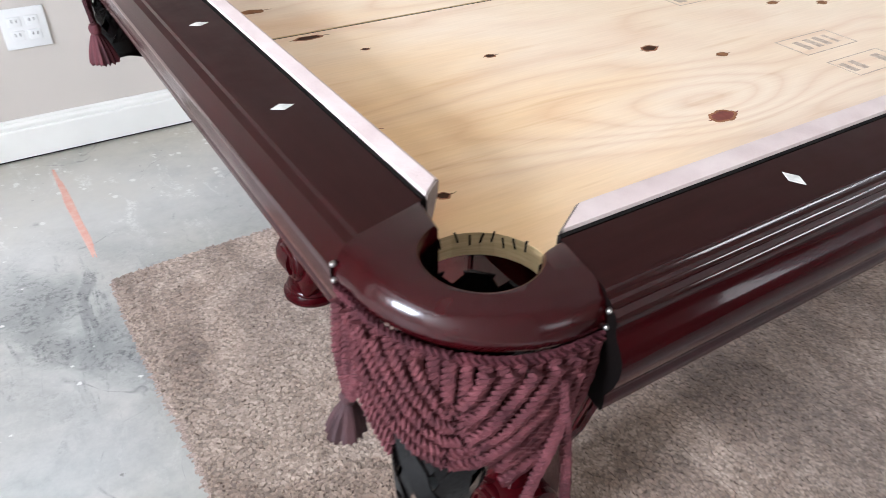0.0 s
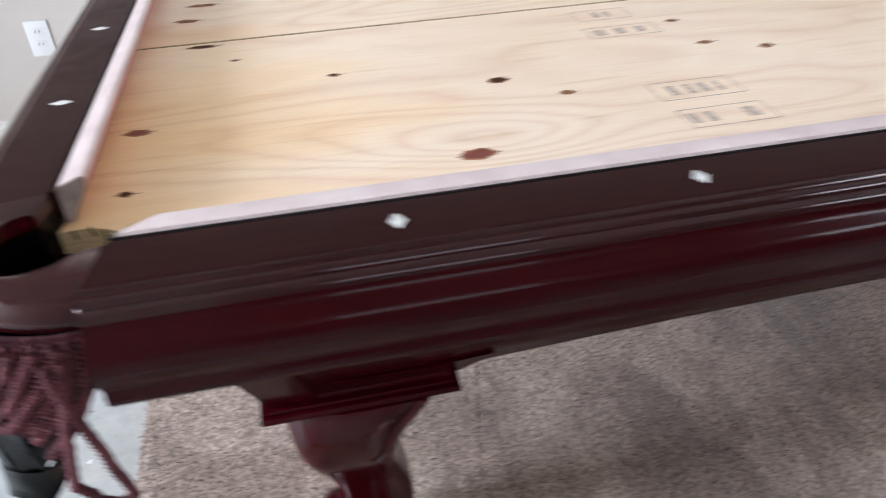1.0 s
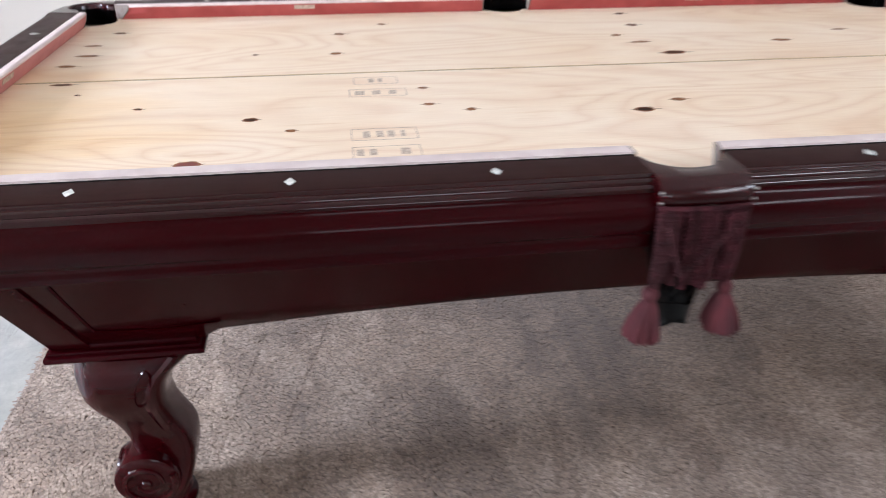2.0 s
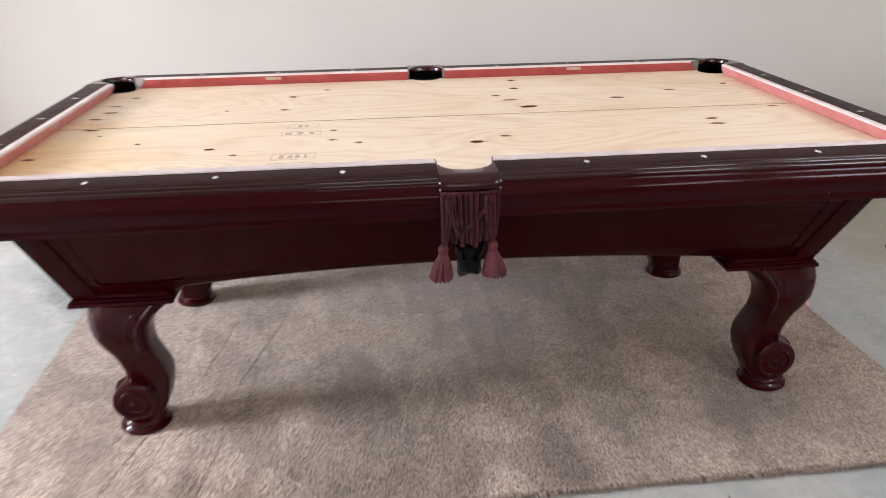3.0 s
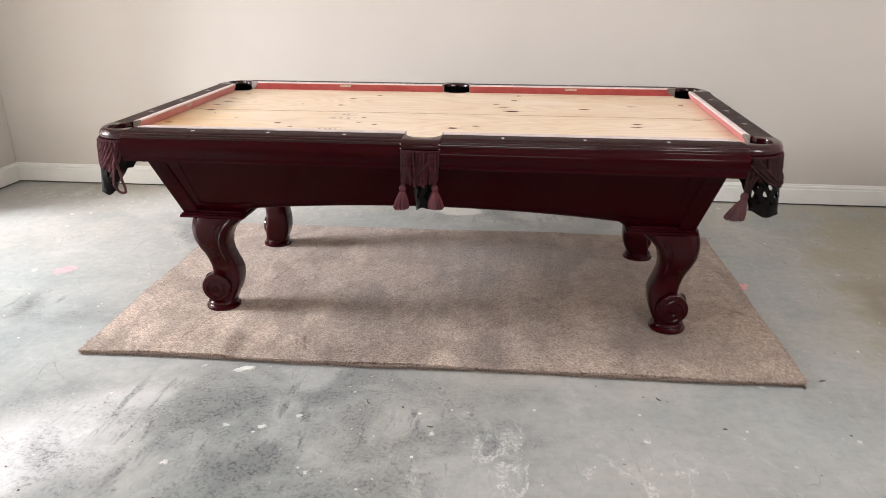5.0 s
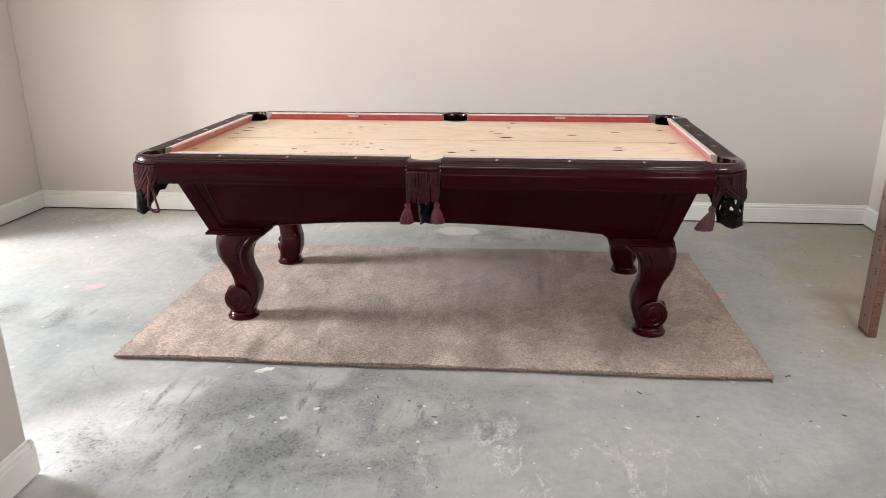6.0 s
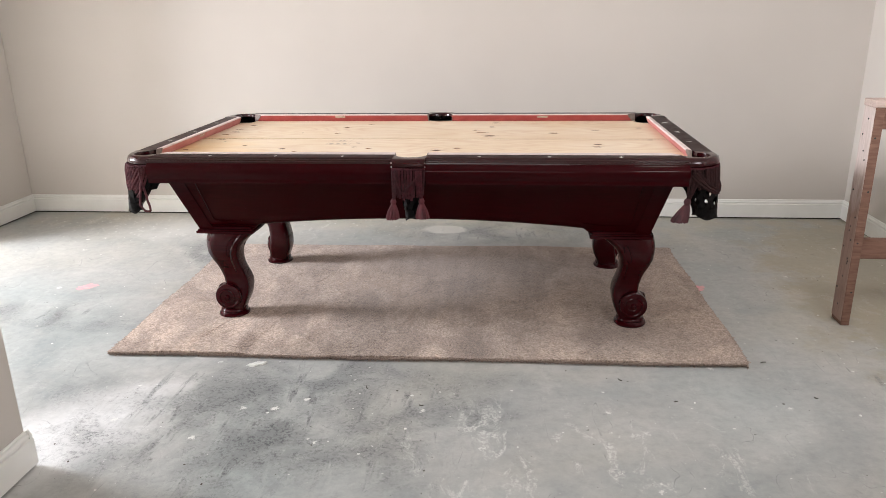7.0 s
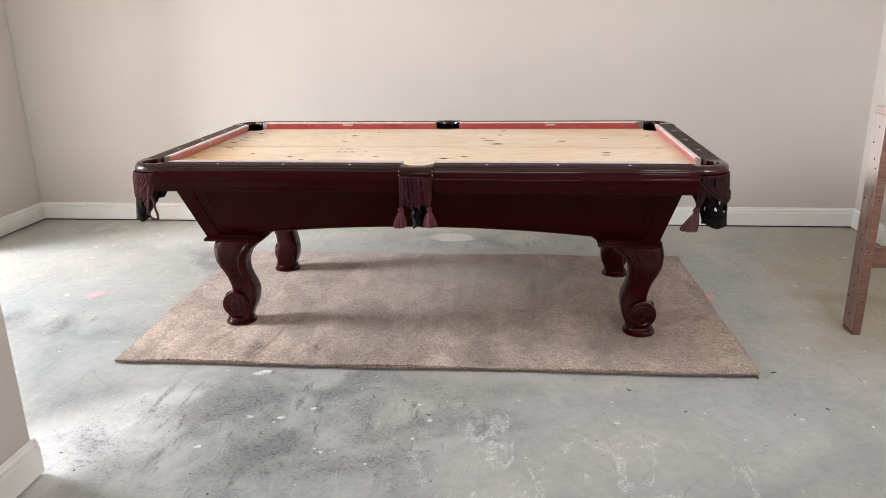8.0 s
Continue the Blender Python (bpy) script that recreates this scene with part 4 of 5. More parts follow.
def stamp(x0, x1, y0, y1, words):
    """A grade stamp printed on the near sheet: a boxed line of writing too worn to read, as bars."""
    bm = bmesh.new()
    w, z0, z1 = 0.0016, BED - 0.0005, BED + 0.0003
    for lo, hi in (((x0, y0), (x1, y0 + w)), ((x0, y1 - w), (x1, y1)), ((x0, y0 + w), (x0 + w, y1 - w)), ((x1 - w, y0 + w), (x1, y1 - w))):
        add_box(bm, (*lo, z0), (*hi, z1))
    h = (y1 - y0) * 0.26
    for a, b in words:
        cx = x0 + (x1 - x0) * a
        add_box(bm, (cx, (y0 + y1) / 2 - h, z0), (cx + (x1 - x0) * b, (y0 + y1) / 2 + h, z1))
    return part("grade_stamp", bm, STAMP_INK, sheet_near, "worn grey printed stamp box", flat=True)


stamp(-0.458, -0.368, -0.085, -0.035, ((0.34, 0.12), (0.55, 0.10)))
stamp(-0.469, -0.357, -0.165, -0.118, ((0.10, 0.16), (0.40, 0.14), (0.70, 0.12)))
stamp(-0.472, -0.360, -0.400, -0.345, ((0.18, 0.10), (0.38, 0.10), (0.55, 0.10), (0.75, 0.06)))
stamp(-0.472, -0.362, -0.478, -0.428, ((0.06, 0.10), (0.25, 0.10), (0.70, 0.14)))


# ---- pockets ----
def rope(bm, points, radius=0.0055, twist=58.0, sides=5):
    """Three strands twisted round the line through the points; sides points round each strand."""
    line = resample(points, max(6, int(sum((Vector(b) - Vector(a)).length for a, b in zip(points, points[1:])) / 0.0040)))
    for strand in (0, 2 * math.pi / 3, 4 * math.pi / 3):
        rings, run = [], 0.0
        for i, p in enumerate(line):
            t = (line[min(i + 1, len(line) - 1)] - line[max(i - 1, 0)]).normalized()
            u = t.orthogonal() if abs(t.z) < 0.9 else t.cross(Vector((1, 0, 0)))
            u.normalize()
            w = t.cross(u)
            run += (p - line[i - 1]).length if i else 0
            a = strand + run * 2 * math.pi * twist
            c = p + (u * math.cos(a) + w * math.sin(a)) * radius * 0.52
            rings.append([c + (u * math.cos(b) + w * math.sin(b)) * radius * 0.60 for b in (2 * math.pi * s / sides for s in range(sides))])
        loft(rings, bm=bm)
    return bm


def tassel_mesh(bm, at, lean=(0, 0), size=1.0, seed=0):
    """A yarn tassel hung from the point at: a bound head and a skirt of strands that splays."""
    rnd = random.Random(seed)
    ph = [rnd.random() for _ in range(5)]
    prof = [(0.003, 0.0), (0.0085, -0.003), (0.0115, -0.010), (0.0105, -0.017), (0.0085, -0.021), (0.0115, -0.026), (0.0165, -0.038), (0.0215, -0.055), (0.0255, -0.074), (0.0235, -0.077), (0.006, -0.070)]

    def ripple(a, k):
        return 1 + (0.085 * math.sin(13 * a + 6 * ph[0]) + 0.05 * math.sin(29 * a) + 0.06 * math.sin(5 * a + 6 * ph[1])) * min(1, max(0, k - 4) / 3)

    rings = []
    for k, (r, z) in enumerate(prof):
        ring = []
        for i in range(44):
            a = 2 * math.pi * i / 44
            q = r * ripple(a, k) * size
            f = max(0.0, -z - 0.02) / 0.055
            ring.append(Vector(at) + Vector((q * math.cos(a) + lean[0] * f, q * math.sin(a) + lean[1] * f, z * size + (0.003 * math.sin(17 * a + 3) if k > 7 else 0))))
        rings.append(ring)
    return loft(rings, bm=bm)


def casting(inner, outer, m_of):
    """A pocket casting skinned between an inner and an outer line, with a rounded outer edge."""
    rings = []
    for p, q in zip(inner, outer):
        way = Vector((q.x - p.x, q.y - p.y))
        w = way.length
        way = way / w if w > 1e-6 else Vector((1, 0))
        sect = [(0.0, 0.786), (0.0, 0.821), (0.002, 0.8245), (0.005, TOP + 0.0005), (w - 0.024, TOP + 0.0005), (w - 0.014, 0.8235), (w - 0.006, 0.8175), (w - 0.0015, 0.809),
                (w, 0.803), (w - 0.001, 0.796), (w - 0.005, 0.790), (w - 0.012, 0.786)]
        ring = []
        for d, z in sect:
            ring.append(m_of(p.x + way.x * max(d, 0), p.y + way.y * max(d, 0), z))
        rings.append(ring)
    return loft(rings)


def basket(inner, m_of, low, r_top, r_low, shift, seed):
    """A basket of crossed leather straps round the pocket, closed by a leather cuff: one mesh each."""
    n = len(inner)
    cx, cy = sum(p.x for p in inner) / n + 0.004, sum(p.y for p in inner) / n + 0.004
    top, foot, rnd = 0.772, low + 0.022, random.Random(seed)

    def spot(a, f, out=0.0):
        r = r_top + (r_low - r_top) * f ** 1.6 + 0.006 * math.sin(math.pi * f) + out
        g = f ** 1.3
        return m_of(cx + r * math.cos(a) + shift[0] * g, cy + r * math.sin(a) + shift[1] * g, top + (foot - top) * f + 0.004 * math.sin(3 * a + seed) * f)

    made = []
    for way in (1, -1):
        for k in range(8):
            a0 = 2 * math.pi * (k + 0.25 * rnd.random()) / 8
            wide = 0.0055 + 0.0015 * rnd.random()
            rings = []
            for i in range(12):
                f = i / 11
                a = a0 + way * (1.75 * f + 0.06 * math.sin(7 * f + k))
                w = wide / max(r_low, 0.03) * (1.0 + 0.5 * abs(math.sin(4 * math.pi * f)))
                o = 0.0012 + 0.0016 * (way > 0)
                rings.append([spot(a - w, f, o), spot(a + w, f, o), spot(a + w, f, o - 0.002), spot(a - w, f, o - 0.002)])
            made.append(("leather_strap", loft(rings)))
    # the cuff, open below, its lip flared and uneven
    rings = []
    for f, out, drop in ((0.90, 0.003, 0), (0.97, 0.0035, 0), (1.0, 0.004, 0.006), (1.0, 0.003, 0.014), (1.0, 0.005, 0.021), (1.0, 0.003, 0.022), (1.0, -0.001, 0.014), (0.97, -0.001, 0), (0.90, -0.001, 0)):
        ring = []
        for i in range(30):
            a = 2 * math.pi * i / 30
            p = spot(a, f, out + 0.002 * math.sin(5 * a + seed) * (drop > 0.01))
            ring.append(p - Vector((0, 0, drop * (1 + 0.22 * math.sin(2 * a + seed)))))
        rings.append(ring)
    rings.append(rings[0])
    made.append(("leather_cuff", loft(rings, caps=False)))
    return made


def pocket(inner, outer, m_of, label, style):
    """A pocket: casting, leather liner and basket, corded fringe, swags and tassels, as the style sets them out."""
    n, seed = len(inner), style["seed"]
    ob = part("pocket", casting(inner, outer, m_of), MAHOGANY_RED, table, label)
    cx, cy = sum(p.x for p in inner) / n, sum(p.y for p in inner) / n
    rows = []
    for z, f in ((0.812, 0.965), (0.80, 0.965), (0.74, 0.95), (0.70, 0.85), (0.672, 0.55), (0.665, 0.05)):
        rows.append([m_of(cx + (p.x - cx) * f, cy + (p.y - cy) * f, z) for p in inner])
    bm = loft(rows, closed=False)
    bmesh.ops.solidify(bm, geom=bm.faces[:], thickness=0.0025)
    part("leather_liner", bm, LEATHER, ob, "black leather pocket liner")
    for name, bm in basket(inner, m_of, style["low"], style["r_top"], style["r_low"], style["shift"], seed):
        part(name, bm, LEATHER, ob, "black leather basket strap" if name == "leather_strap" else "shiny black leather cuff under the basket")
    rnd = random.Random(seed)
    line = [p.lerp(q, 0.93) for p, q in zip(inner, outer)]
    flare = style["flare"]

    def spot(s, z, push=0.0):
        k = min(max(s, 0.0), 1.0) * (n - 1)
        i = min(int(k), n - 2)
        p, q = line[i].lerp(line[i + 1], k - i), inner[i]
        o = Vector((p.x - q.x, p.y - q.y)).normalized()
        return m_of(p.x + o.x * push, p.y + o.y * push, z)

    def bulge(z):
        return flare * math.sin(math.pi * min(1.0, max(0.0, (0.786 - z) / 0.16))) ** 0.8

    total = sum((line[i + 1] - line[i]).length for i in range(n - 1))
    count = int(total / 0.0122)
    part("cord_edge", rope(bmesh.new(), [spot(k / 24, 0.7875, 0.004) for k in range(25)], 0.0046), CORD, ob, "twisted maroon cord binding")
    # thick hanging cords that sway towards the middle
    for k in range(count):
        s = (k + 0.5) / count
        sway = style["drape"] * (0.5 - s) * (0.8 + 0.4 * rnd.random()) + 0.05 * (rnd.random() - 0.5)
        long = style["reach"](s) + 0.014 * (rnd.random() - 0.5)
        lift = 0.001 + 0.004 * rnd.random()
        pts = [spot(s + sway * f * f, 0.788 - long * f, lift + bulge(0.782 - long * f)) for f in (0, 0.2, 0.4, 0.6, 0.8, 1.0)]
        part("cord", rope(bmesh.new(), pts, 0.0054 + 0.0008 * rnd.random()), style.get("cord") or (CORD, CORD_DARK)[k % 3 == 1], ob)
    # swags slung across the fringe: from one place and height to another, sagging between
    for s0, z0, s1, z1, sag in style["swags"]:
        pts = []
        for k in range(9):
            f = k / 8
            z = z0 + (z1 - z0) * f - sag * math.sin(math.pi * f)
            pts.append(spot(s0 + (s1 - s0) * f, z, 0.009 + 0.003 * rnd.random() + bulge(z)))
        part("cord_swag", rope(bmesh.new(), pts, 0.0052), style.get("cord") or (CORD if sag > 0.03 else CORD_DARK), ob, "twisted cord swag")
    # tassels, each on its own cords
    for j, (s, drop, size, lean) in enumerate(style["tassels"]):
        push = 0.012 if s < 0.5 else 0.006
        for e in (0.0, 0.07, 0.13):
            q = s + (e if s < 0.5 else -e)
            pts = [spot(q, 0.782, 0.010), spot(q, 0.782 - drop * 0.45, 0.013), spot(s + (q - s) * 0.25, 0.782 - drop, push)]
            part("tassel_cord", rope(bmesh.new(), pts, 0.0054), style.get("cord") or (CORD_DARK, CORD)[j % 2], ob, "twisted hanging cord")
        part("tassel", tassel_mesh(bmesh.new(), spot(s, 0.784 - drop, push), lean, size, seed + j), style["yarn"], ob, "frayed yarn tassel")
    # small bright metal pins at the ends of the casting
    for i in (0, n - 1):
        for z in (0.8125, 0.797):
            tack = bmesh.new()
            bmesh.ops.create_icosphere(tack, subdivisions=2, radius=0.0030)
            part("tack", tack, BRASS, ob, "worn metal tack", Matrix.Translation(m_of(outer[i].x, outer[i].y + 0.001, z)))
    return ob


def corner_pocket(sx, sy, style):
    inner = [(1.079, 0.604)] + arc((1.14, 0.585), 0.047, 150, -78, 30) + [(1.143, 0.503)]
    outer = [(1.091, 0.676), (1.098, 0.676)] + arc((1.105, 0.547), 0.129, 90, 0, 24) + [(1.236, 0.536), (1.237, 0.527)]
    ins, outs = resample([(*p, 0) for p in inner], 34), resample([(*p, 0) for p in outer], 34)
    return pocket(ins, outs, lambda x, y, z: Vector((x * sx, y * sy, z)), "rounded red mahogany corner pocket with cord fringe", style)


def side_pocket(sy, style):
    inner = [(-0.067, 0.604)] + [(0.062 * math.sin(a), 0.604 + 0.050 * math.cos(a)) for a in (radians(-84 + 168 * k / 20) for k in range(21))] + [(0.067, 0.604)]
    outer = [(-0.067 + 0.134 * k / 16, OUT_Y + 0.006 * math.sin(math.pi * k / 16) ** 0.6) for k in range(17)]
    ins, outs = resample([(*p, 0) for p in inner], 30), resample([(*p, 0) for p in outer], 30)
    return pocket(ins, outs, lambda x, y, z: Vector((x, y * sy, z)), "red mahogany side pocket with two tassels", style)


SCALLOPS = [(s0, 0.782, 1 - s0, 0.782, dip) for s0, dip in ((0.10, 0.100), (0.17, 0.086), (0.24, 0.072), (0.31, 0.056), (0.38, 0.038))]
corner_pocket(-1, -1, dict(seed=11, cord=CORD_LIT, low=0.582, r_top=0.054, r_low=0.025, shift=(0.050, 0.030), flare=0.005, drape=0.6, reach=lambda s: 0.092 + 0.045 * abs(2 * s - 1) ** 4, yarn=TASSEL_DARK,
                           swags=SCALLOPS + [(0.10, 0.772, 0.24, 0.62, 0.0), (0.16, 0.770, 0.05, 0.60, 0.0), (0.05, 0.60, 0.24, 0.62, 0.012)], tassels=[(0.97, 0.105, 0.7, (-0.004, 0.003))]))
corner_pocket(1, -1, dict(seed=12, cord=CORD_BROWN, low=0.583, r_top=0.060, r_low=0.044, shift=(0.030, 0.020), flare=0.006, drape=0.10, reach=lambda s: 0.075 + 0.02 * s, yarn=TASSEL_MAROON,
                          swags=[(0.06, 0.772, 0.80, 0.700, 0.035), (0.10, 0.774, 0.74, 0.690, 0.032), (0.02, 0.765, 0.66, 0.680, 0.022), (0.14, 0.775, 0.86, 0.712, 0.040)],
                          tassels=[(0.01, 0.112, 1.20, (-0.026, -0.004))]))
for sx, seed in ((-1, 13), (1, 14)):
    corner_pocket(sx, 1, dict(seed=seed, low=0.582, r_top=0.058, r_low=0.040, shift=(0.030, 0.025), flare=0.005, drape=0.3, reach=lambda s: 0.085 + 0.03 * abs(2 * s - 1) ** 3, yarn=TASSEL,
                              swags=[(0.06, 0.772, 0.70, 0.700, 0.035), (0.94, 0.772, 0.35, 0.700, 0.035)], tassels=[(0.95, 0.110, 1.0, (0.004, 0.003))]))
for sy, seed in ((-1, 15), (1, 16)):
    side_pocket(sy, dict(seed=seed, low=0.572, r_top=0.044, r_low=0.024, shift=(0.0, 0.016), flare=0.004, drape=0.10, reach=lambda s: 0.122 - 0.02 * (2 * s - 1) ** 2, yarn=TASSEL,
                         swags=[(0.86, 0.770, 0.26, 0.690, 0.004), (0.10, 0.772, 0.28, 0.690, 0.006)], tassels=[(0.03, 0.116, 1.06, (-0.006, -0.004)), (0.88, 0.113, 1.06, (0.004, -0.004))]))


# ---- cabinet ----
def apron(name, top_half, bot_half, y_top, y_bot, arch_half, m, label):
    """A sloping side of the cabinet with an arched lower edge, facing local -y."""
    z_top, thick = 0.7180, 0.022
    rows = []
    n = 56
    for k in range(n + 1):
        f = -1 + 2 * k / n
        low = 0.456
        xb = bot_half * f
        if abs(xb) < arch_half:
            low = 0.478 + 0.044 * (1 - (xb / arch_half) ** 2)
        ring = []
        for z, back in ((z_top, 0), (0.66, 0), (0.60, 0), (0.54, 0), (low + 0.004, 0), (low, 0.004), (low, thick), (0.60, thick), (z_top, thick)):
            g = (z - 0.456) / (z_top - 0.456)
            ring.append((f * (bot_half + (top_half - bot_half) * g - (back if abs(f) == 1 else 0)), y_bot + (y_top - y_bot) * g + back, z))
        rows.append(ring)
    ob = part(name, loft(rows), MAHOGANY, table, label, m)

    def on(f, z, proud):
        g = (z - 0.456) / (z_top - 0.456)
        return Vector((f * (bot_half + (top_half - bot_half) * g), y_bot + (y_top - y_bot) * g - proud, z))

    # corner posts and a fine bead along the panel
    w = 0.062 / bot_half
    for s in (-1, 1):
        rings = []
        for z in (0.458, 0.50, 0.55, 0.60, 0.65, 0.700):
            rings.append([on(s, z, 0.0006), on(s * 1.0, z, 0.006), on(s * (1 - w * 0.92), z, 0.006), on(s * (1 - w), z, 0.0045), on(s * (1 - w), z, -0.002), on(s, z, -0.002)])
        part("corner_post", loft(rings), MAHOGANY, ob)
        edge = s * (1 - w * 1.75)
        line = [on(edge, 0.700, 0.002), on(s * (1 - w * 1.6), 0.60, 0.002), on(s * (1 - w * 1.5), 0.508, 0.002), on(s * (1 - w * 1.9), 0.503, 0.002), on(s * (1 - w * 3.3), 0.500, 0.002), on(s * (1 - w * 4.8), 0.512, 0.002)]
        pts = resample(line, 30)
        rings = [[p + Vector((0.0024 * c, 0.0024 * e, 0.0024 * (0.4 * c))) for c, e in ((1, 0), (0, -0.8), (-1, 0), (0, 1))] for p in pts]
        part("panel_bead", loft(rings), MAHOGANY, ob)
    return ob


apron("apron", 1.055, 1.000, -0.600, -0.455, 0.75, pose(0, 0, 0), "dark mahogany sloping apron with arched edge")
apron("apron", 1.055, 1.000, -0.600, -0.455, 0.75, pose(0, 0, 0, 0, 0, 180), "dark mahogany sloping apron with arched edge")
apron("end_apron", 0.600, 0.455, -1.055, -1.000, 0.21, pose(0, 0, 0, 0, 0, 90), "dark mahogany sloping end apron")
apron("end_apron", 0.600, 0.455, -1.055, -1.000, 0.21, pose(0, 0, 0, 0, 0, -90), "dark mahogany sloping end apron")
# unseen panel added inside the cabinet to keep light from leaking through
part("light_stop", box((-1.03, -0.52, 0.600), (1.03, 0.52, 0.618)), MAHOGANY, table, "unseen dark inner panel that stops light leaks")

for sx in (-1, 1):
    for sy in (-1, 1):
        bm = bmesh.new()
        for lo, hi, e in ((0.4545, 0.466, 0.003), (0.4475, 0.4545, 0.010), (0.436, 0.4475, 0.016)):
            x0, x1 = 0.765 - e, 1.000 + e
            y0, y1 = 0.225 - e, 0.457 + e
            add_box(bm, (min(sx * x0, sx * x1), min(sy * y0, sy * y1), lo), (max(sx * x0, sx * x1), max(sy * y0, sy * y1), hi), 0.003, 2)
        part("leg_cap", bm, MAHOGANY, table, "stepped mahogany moulding over the leg")

# the leg by height: how far it reaches to the table's middle and outward, alike on both axes
LEG = [(0.026, 0.054, 0.046), (0.050, 0.062, 0.046), (0.080, 0.076, 0.042), (0.110, 0.084, 0.036), (0.140, 0.087, 0.030), (0.165, 0.086, 0.029), (0.190, 0.080, 0.031), (0.220, 0.071, 0.038),
       (0.250, 0.064, 0.048), (0.285, 0.062, 0.065), (0.320, 0.067, 0.079), (0.350, 0.079, 0.083), (0.378, 0.102, 0.085), (0.400, 0.132, 0.083), (0.4175, 0.156, 0.079)]


def leg_reach(h):
    """The leg's inner and outer reach at a height."""
    for (h0, i0, o0), (h1, i1, o1) in zip(LEG, LEG[1:]):
        if h <= h1:
            f = (h - h0) / (h1 - h0)
            return i0 + f * (i1 - i0), o0 + f * (o1 - o0)
    return LEG[-1][1:]


def leg(x, y, z):
    """A square-cut cabriole leg that swings out over the corner, with scrolls on its two outer faces; local x and y point outward."""
    rings = []
    for h, i, o in LEG:
        ring = []
        for k in range(32):
            a = 2 * math.pi * k / 32
            c, s = math.cos(a), math.sin(a)
            e = 0.42 + 0.18 * min(1.0, max(0.0, (h - 0.2) / 0.12))
            ring.append(((o - i) / 2 + (o + i) / 2 * math.copysign(abs(c) ** e, c), (o - i) / 2 + (o + i) / 2 * math.copysign(abs(s) ** e, s), h))
        rings.append(ring)
    flip = Matrix.Diagonal((math.copysign(1, x), math.copysign(1, y), 1, 1))
    bm = loft(rings)
    bm.transform(flip)
    ob = part("leg", bm, MAHOGANY_LEG, table, "carved mahogany cabriole leg with scroll", pose(x, y, z))
    drum = [(0.004, 0.058), (0.010, 0.0575), (0.044, 0.0560), (0.0560, 0.0555), (0.0610, 0.0520), (0.0630, 0.0440), (0.0620, 0.0200), (0.0600, -0.008)]
    for side, turn in ((0, Matrix.Rotation(radians(-90), 4, "X")), (1, Matrix.Rotation(radians(90), 4, "Y"))):
        k0, sink = 1.0 - 0.18 * side, 0.004 * side
        bm = lathe([(r * k0, h - sink) for r, h in drum], 40)
        # a rope-thick spiral coiled on the face, winding in from the leg to a round boss
        rings = []
        for k in range(61):
            f = k / 60
            a = radians(200 - 560 * f) if not side else radians(110 + 560 * f)
            r, w = (0.0545 - 0.037 * f) * k0, 0.0075 - 0.003 * f
            o = Vector((math.cos(a), math.sin(a), 0))
            c = o * r + Vector((0, 0, 0.0555 - sink))
            rings.append([c + o * (w * math.cos(b)) + Vector((0, 0, 0.95 * w * math.sin(b))) for b in (2 * math.pi * i / 8 for i in range(8))])
        loft(rings, bm=bm)
        lathe([(0.0115, 0.050 - sink), (0.0115, 0.0590 - sink), (0.0085, 0.0630 - sink), (0.003, 0.0645 - sink)], 20, bm)
        bm.transform(flip @ Matrix.Translation((0.004 * (1 - side), 0.004 * side, 0.101)) @ turn)
        part("scroll", bm, MAHOGANY_LEG, ob)
    # a moulded ridge down the outer corner of either face
    for swap in (False, True):
        rings = []
        for h, i, o in LEG[7:]:
            p = Vector((-i * 0.66, o - 0.002, h)) if not swap else Vector((o - 0.002, -i * 0.66, h))
            d = Vector((0.009, 0, 0)) if not swap else Vector((0, 0.009, 0))
            u = Vector((0, 0.004, 0)) if not swap else Vector((0.004, 0, 0))
            rings.append([p + d, p + u, p - d, p - u])
        bm = loft(rings)
        bm.transform(flip)
        part("carved_ridge", bm, MAHOGANY_LEG, ob)
    # a leaf outline carved under the cap on either outer face
    for swap in (False, True):
        rings = []
        for k in range(25):
            a = 2 * math.pi * k / 24
            h = 0.352 + 0.042 * math.cos(a)
            across = -0.040 - 0.012 * math.cos(a) + 0.013 * math.sin(a)
            o = leg_reach(h)[1] - 0.003
            c = Vector((across, o, h)) if not swap else Vector((o, across, h))
            r = Vector((math.sin(a), 0, math.cos(a))) if not swap else Vector((0, math.sin(a), math.cos(a)))
            u = Vector((0, 1, 0)) if not swap else Vector((1, 0, 0))
            rings.append([c + r * 0.0035, c + u * 0.0045, c - r * 0.0035, c - u * 0.004])
        bm = loft(rings, caps=False)
        bm.transform(flip)
        part("carved_leaf", bm, MAHOGANY_LEG, ob)
    foot = lathe([(0.050, 0.0), (0.068, 0.0), (0.0712, 0.005), (0.0705, 0.012), (0.063, 0.017), (0.060, 0.021), (0.0625, 0.026), (0.061, 0.032), (0.054, 0.038), (0.030, 0.040)], 36)
    part("foot", foot, MAHOGANY_LEG, ob, "turned round foot")
    return ob


for x, y in ((-0.905, -0.397), (0.953, -0.398), (-0.922, 0.374), (0.938, 0.383)):
    leg(x, y, 0.018)

# a dark plate on the right rail
plate = box((-0.022, -0.008, 0), (0.022, 0.008, 0.0008), 0.0003, 1)
part("maker_plate", plate, LEATHER, table, "small dark plate on the rail", pose(1.175, -0.027, TOP, 0, 0, 90))


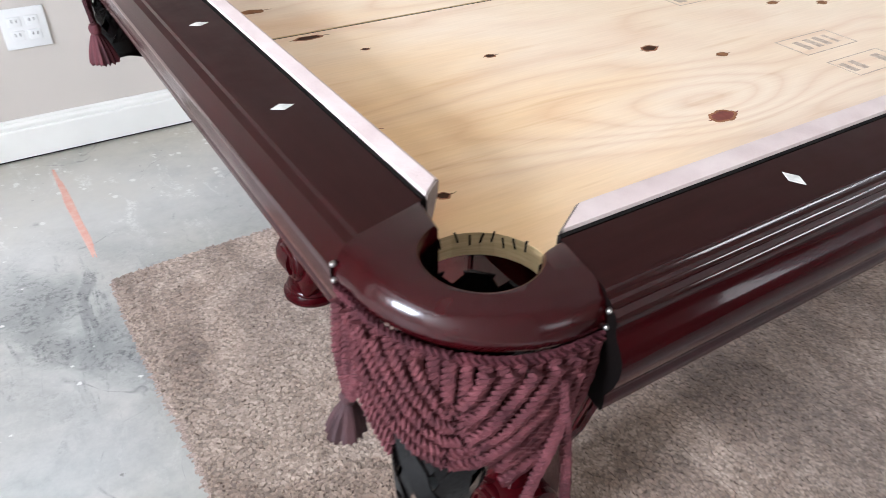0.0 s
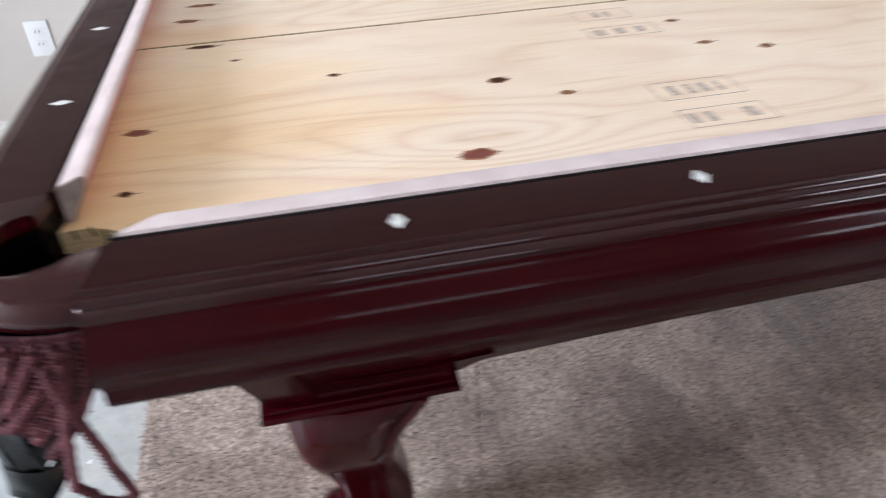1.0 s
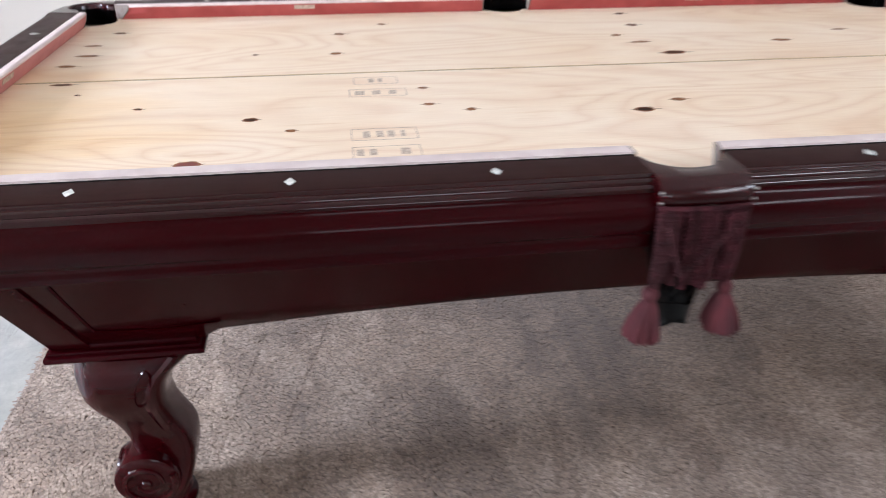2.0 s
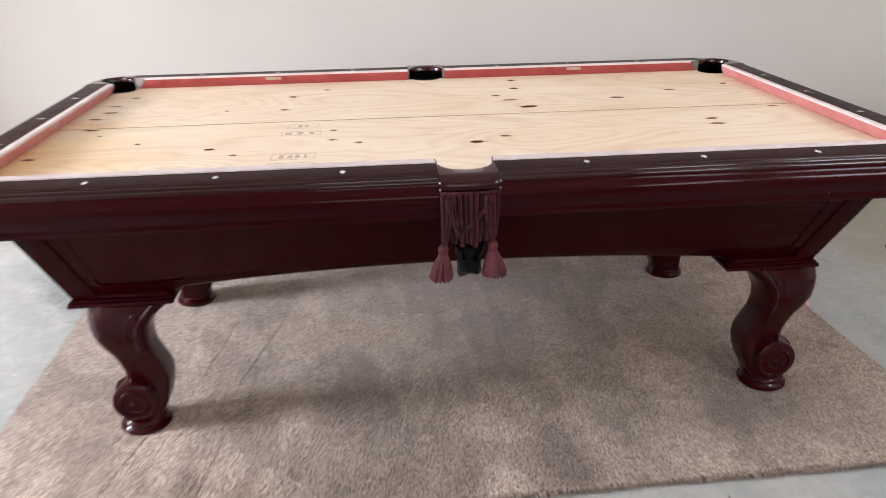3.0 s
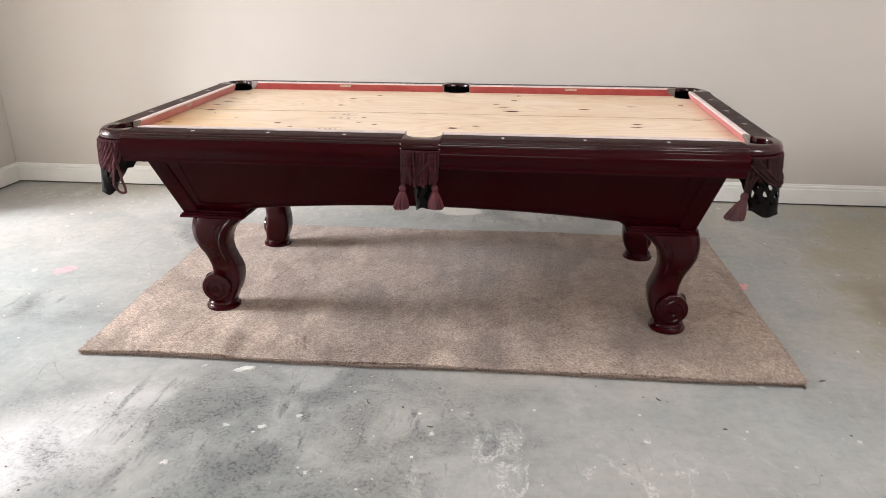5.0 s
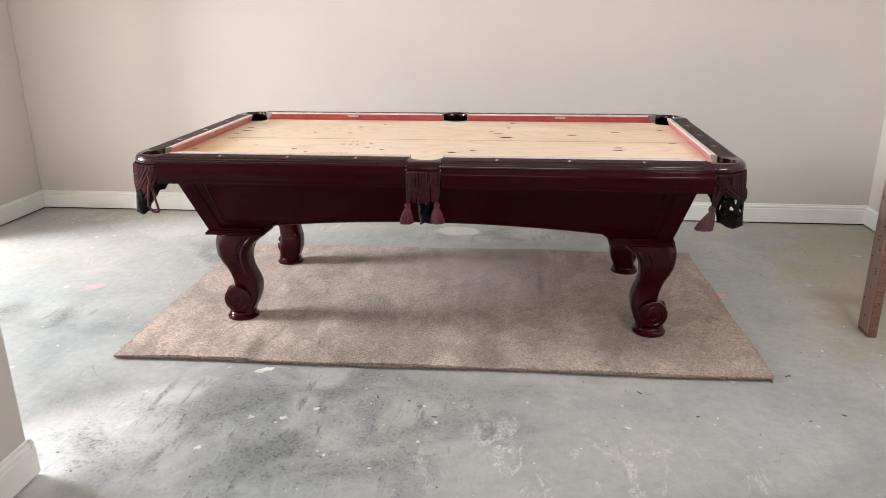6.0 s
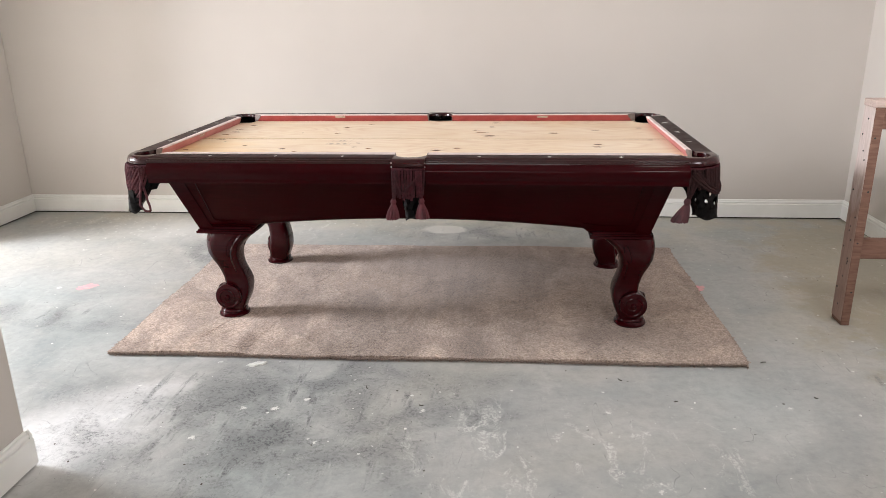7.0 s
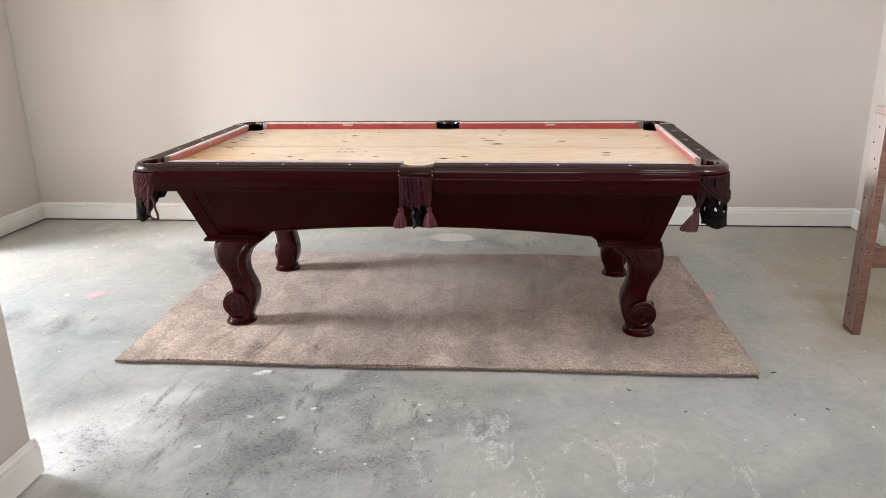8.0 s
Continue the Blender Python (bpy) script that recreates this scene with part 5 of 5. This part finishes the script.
# ---- marks on the slab ----
def splash(name, x, y, a, b, turn, mat, label, category, seed, height=0.0012, rough=0.35):
    """An irregular thin patch of paint or plaster lying on the slab."""
    rnd = random.Random(seed)
    n = 26
    bm = bmesh.new()
    rim, top = [], []
    ph = [6.28 * rnd.random() for _ in range(4)]
    for i in range(n):
        t = 2 * math.pi * i / n
        q = 1 + rough * (0.5 * math.sin(2 * t + ph[0]) + 0.4 * math.sin(5 * t + ph[1]) + 0.35 * math.sin(9 * t + ph[2])) + 0.15 * (rnd.random() - 0.5)
        rim.append(bm.verts.new((a * q * math.cos(t), b * q * math.sin(t), 0)))
        top.append(bm.verts.new((a * q * 0.82 * math.cos(t), b * q * 0.82 * math.sin(t), height * (0.6 + 0.6 * rnd.random()))))
    mid = bm.verts.new((0, 0, height))
    for i in range(n):
        j = (i + 1) % n
        bm.faces.new((rim[i], rim[j], top[j], top[i]))
        bm.faces.new((top[i], top[j], mid))
    ob = part(name, bm, mat, None, "", pose(x, y, 0.0, 0, 0, turn), flat=True)
    return tagged(ob, label, category)


splash("plaster_chip", -0.63, -0.885, 0.035, 0.018, 20, PLASTER, "crumbled white plaster chip beside the carpet", "debris", 1, 0.006)
splash("paint_mark", -1.856, -0.059, 0.050, 0.040, 10, PINK, "faded pink spray paint mark on the slab", "paint mark", 2, 0.0004)
splash("paint_mark", 1.374, 0.093, 0.045, 0.030, 60, PINK, "pink spray paint mark beside the carpet", "paint mark", 3, 0.0004)
splash("chalk_line", -1.352, 1.06, 0.24, 0.012, 92, ORANGE, "smeared red chalk line on the slab", "chalk line", 4, 0.0004, 0.2)


def chips(name, count, spots, low, high, mat, label, category, seed):
    """Loose thin chips scattered over stretches of the slab, too many to count."""
    rnd = random.Random(seed)
    bm = bmesh.new()
    for k in range(count):
        x0, x1, y0, y1 = spots[k % len(spots)]
        x, y = x0 + (x1 - x0) * rnd.random(), y0 + (y1 - y0) * rnd.random()
        r = low + (high - low) * rnd.random() ** 3
        a0, thin, turn = 6.28 * rnd.random(), 0.45 + 0.5 * rnd.random(), 3.14 * rnd.random()
        rings = []
        for z, f in ((0.0, 1.0), (r * 0.22, 0.9)):
            ring = []
            for i in range(6):
                a = a0 + i * math.pi / 3
                u, w = r * f * (0.7 + 0.5 * math.sin(k + 2.3 * i) ** 2) * math.cos(a), r * f * thin * math.sin(a)
                ring.append((x + u * math.cos(turn) - w * math.sin(turn), y + u * math.sin(turn) + w * math.cos(turn), z))
            rings.append(ring)
        loft(rings, bm=bm)
    ob = part(name, bm, mat, flat=True)
    return tagged(ob, label, category, kind="stuff")


chips("paint_flakes", 110, ((-2.9, -1.2, 1.15, 1.40), (0.0, 1.9, -1.75, -0.85), (-2.7, -1.3, 0.6, 1.3), (1.35, 2.5, -0.8, 1.2)), 0.0015, 0.008, PLASTER,
      "scattered white paint and plaster flakes on the slab", "debris", 5)
chips("grit", 160, ((0.0, 2.2, -1.8, -0.85), (1.35, 2.4, -0.9, 0.9), (-1.2, 0.3, -1.7, -0.85)), 0.001, 0.005, CRUMB, "scattered dark grit and crumbs on the slab", "debris", 6)


def splinter(x, y, size, turn):
    """A bent sliver of wood lying on the slab."""
    size *= 0.7
    rings = [[(size * f, 0.003 * math.sin(3 * f) + e, z) for e, z in ((-0.0015, 0.0), (0.0015, 0.0), (0.001, 0.003), (-0.001, 0.003))] for f in (0, 0.3, 0.6, 1.0)]
    ob = part("wood_splinter", loft(rings), CRUMB, None, "", pose(x, y, 0, 0, 0, turn), flat=True)
    return tagged(ob, "thin dark wood splinter on the concrete", "debris", group="splinters by the carpet")


for x, y, size, turn in ((-0.13, -1.06, 0.035, 115), (0.85, -0.93, 0.028, 130), (1.36, -0.80, 0.030, 60), (1.43, -0.74, 0.034, 20), (0.10, -1.17, 0.026, 170), (1.02, -1.08, 0.018, 10), (1.55, -1.02, 0.020, 140)):
    splinter(x, y, size, turn)
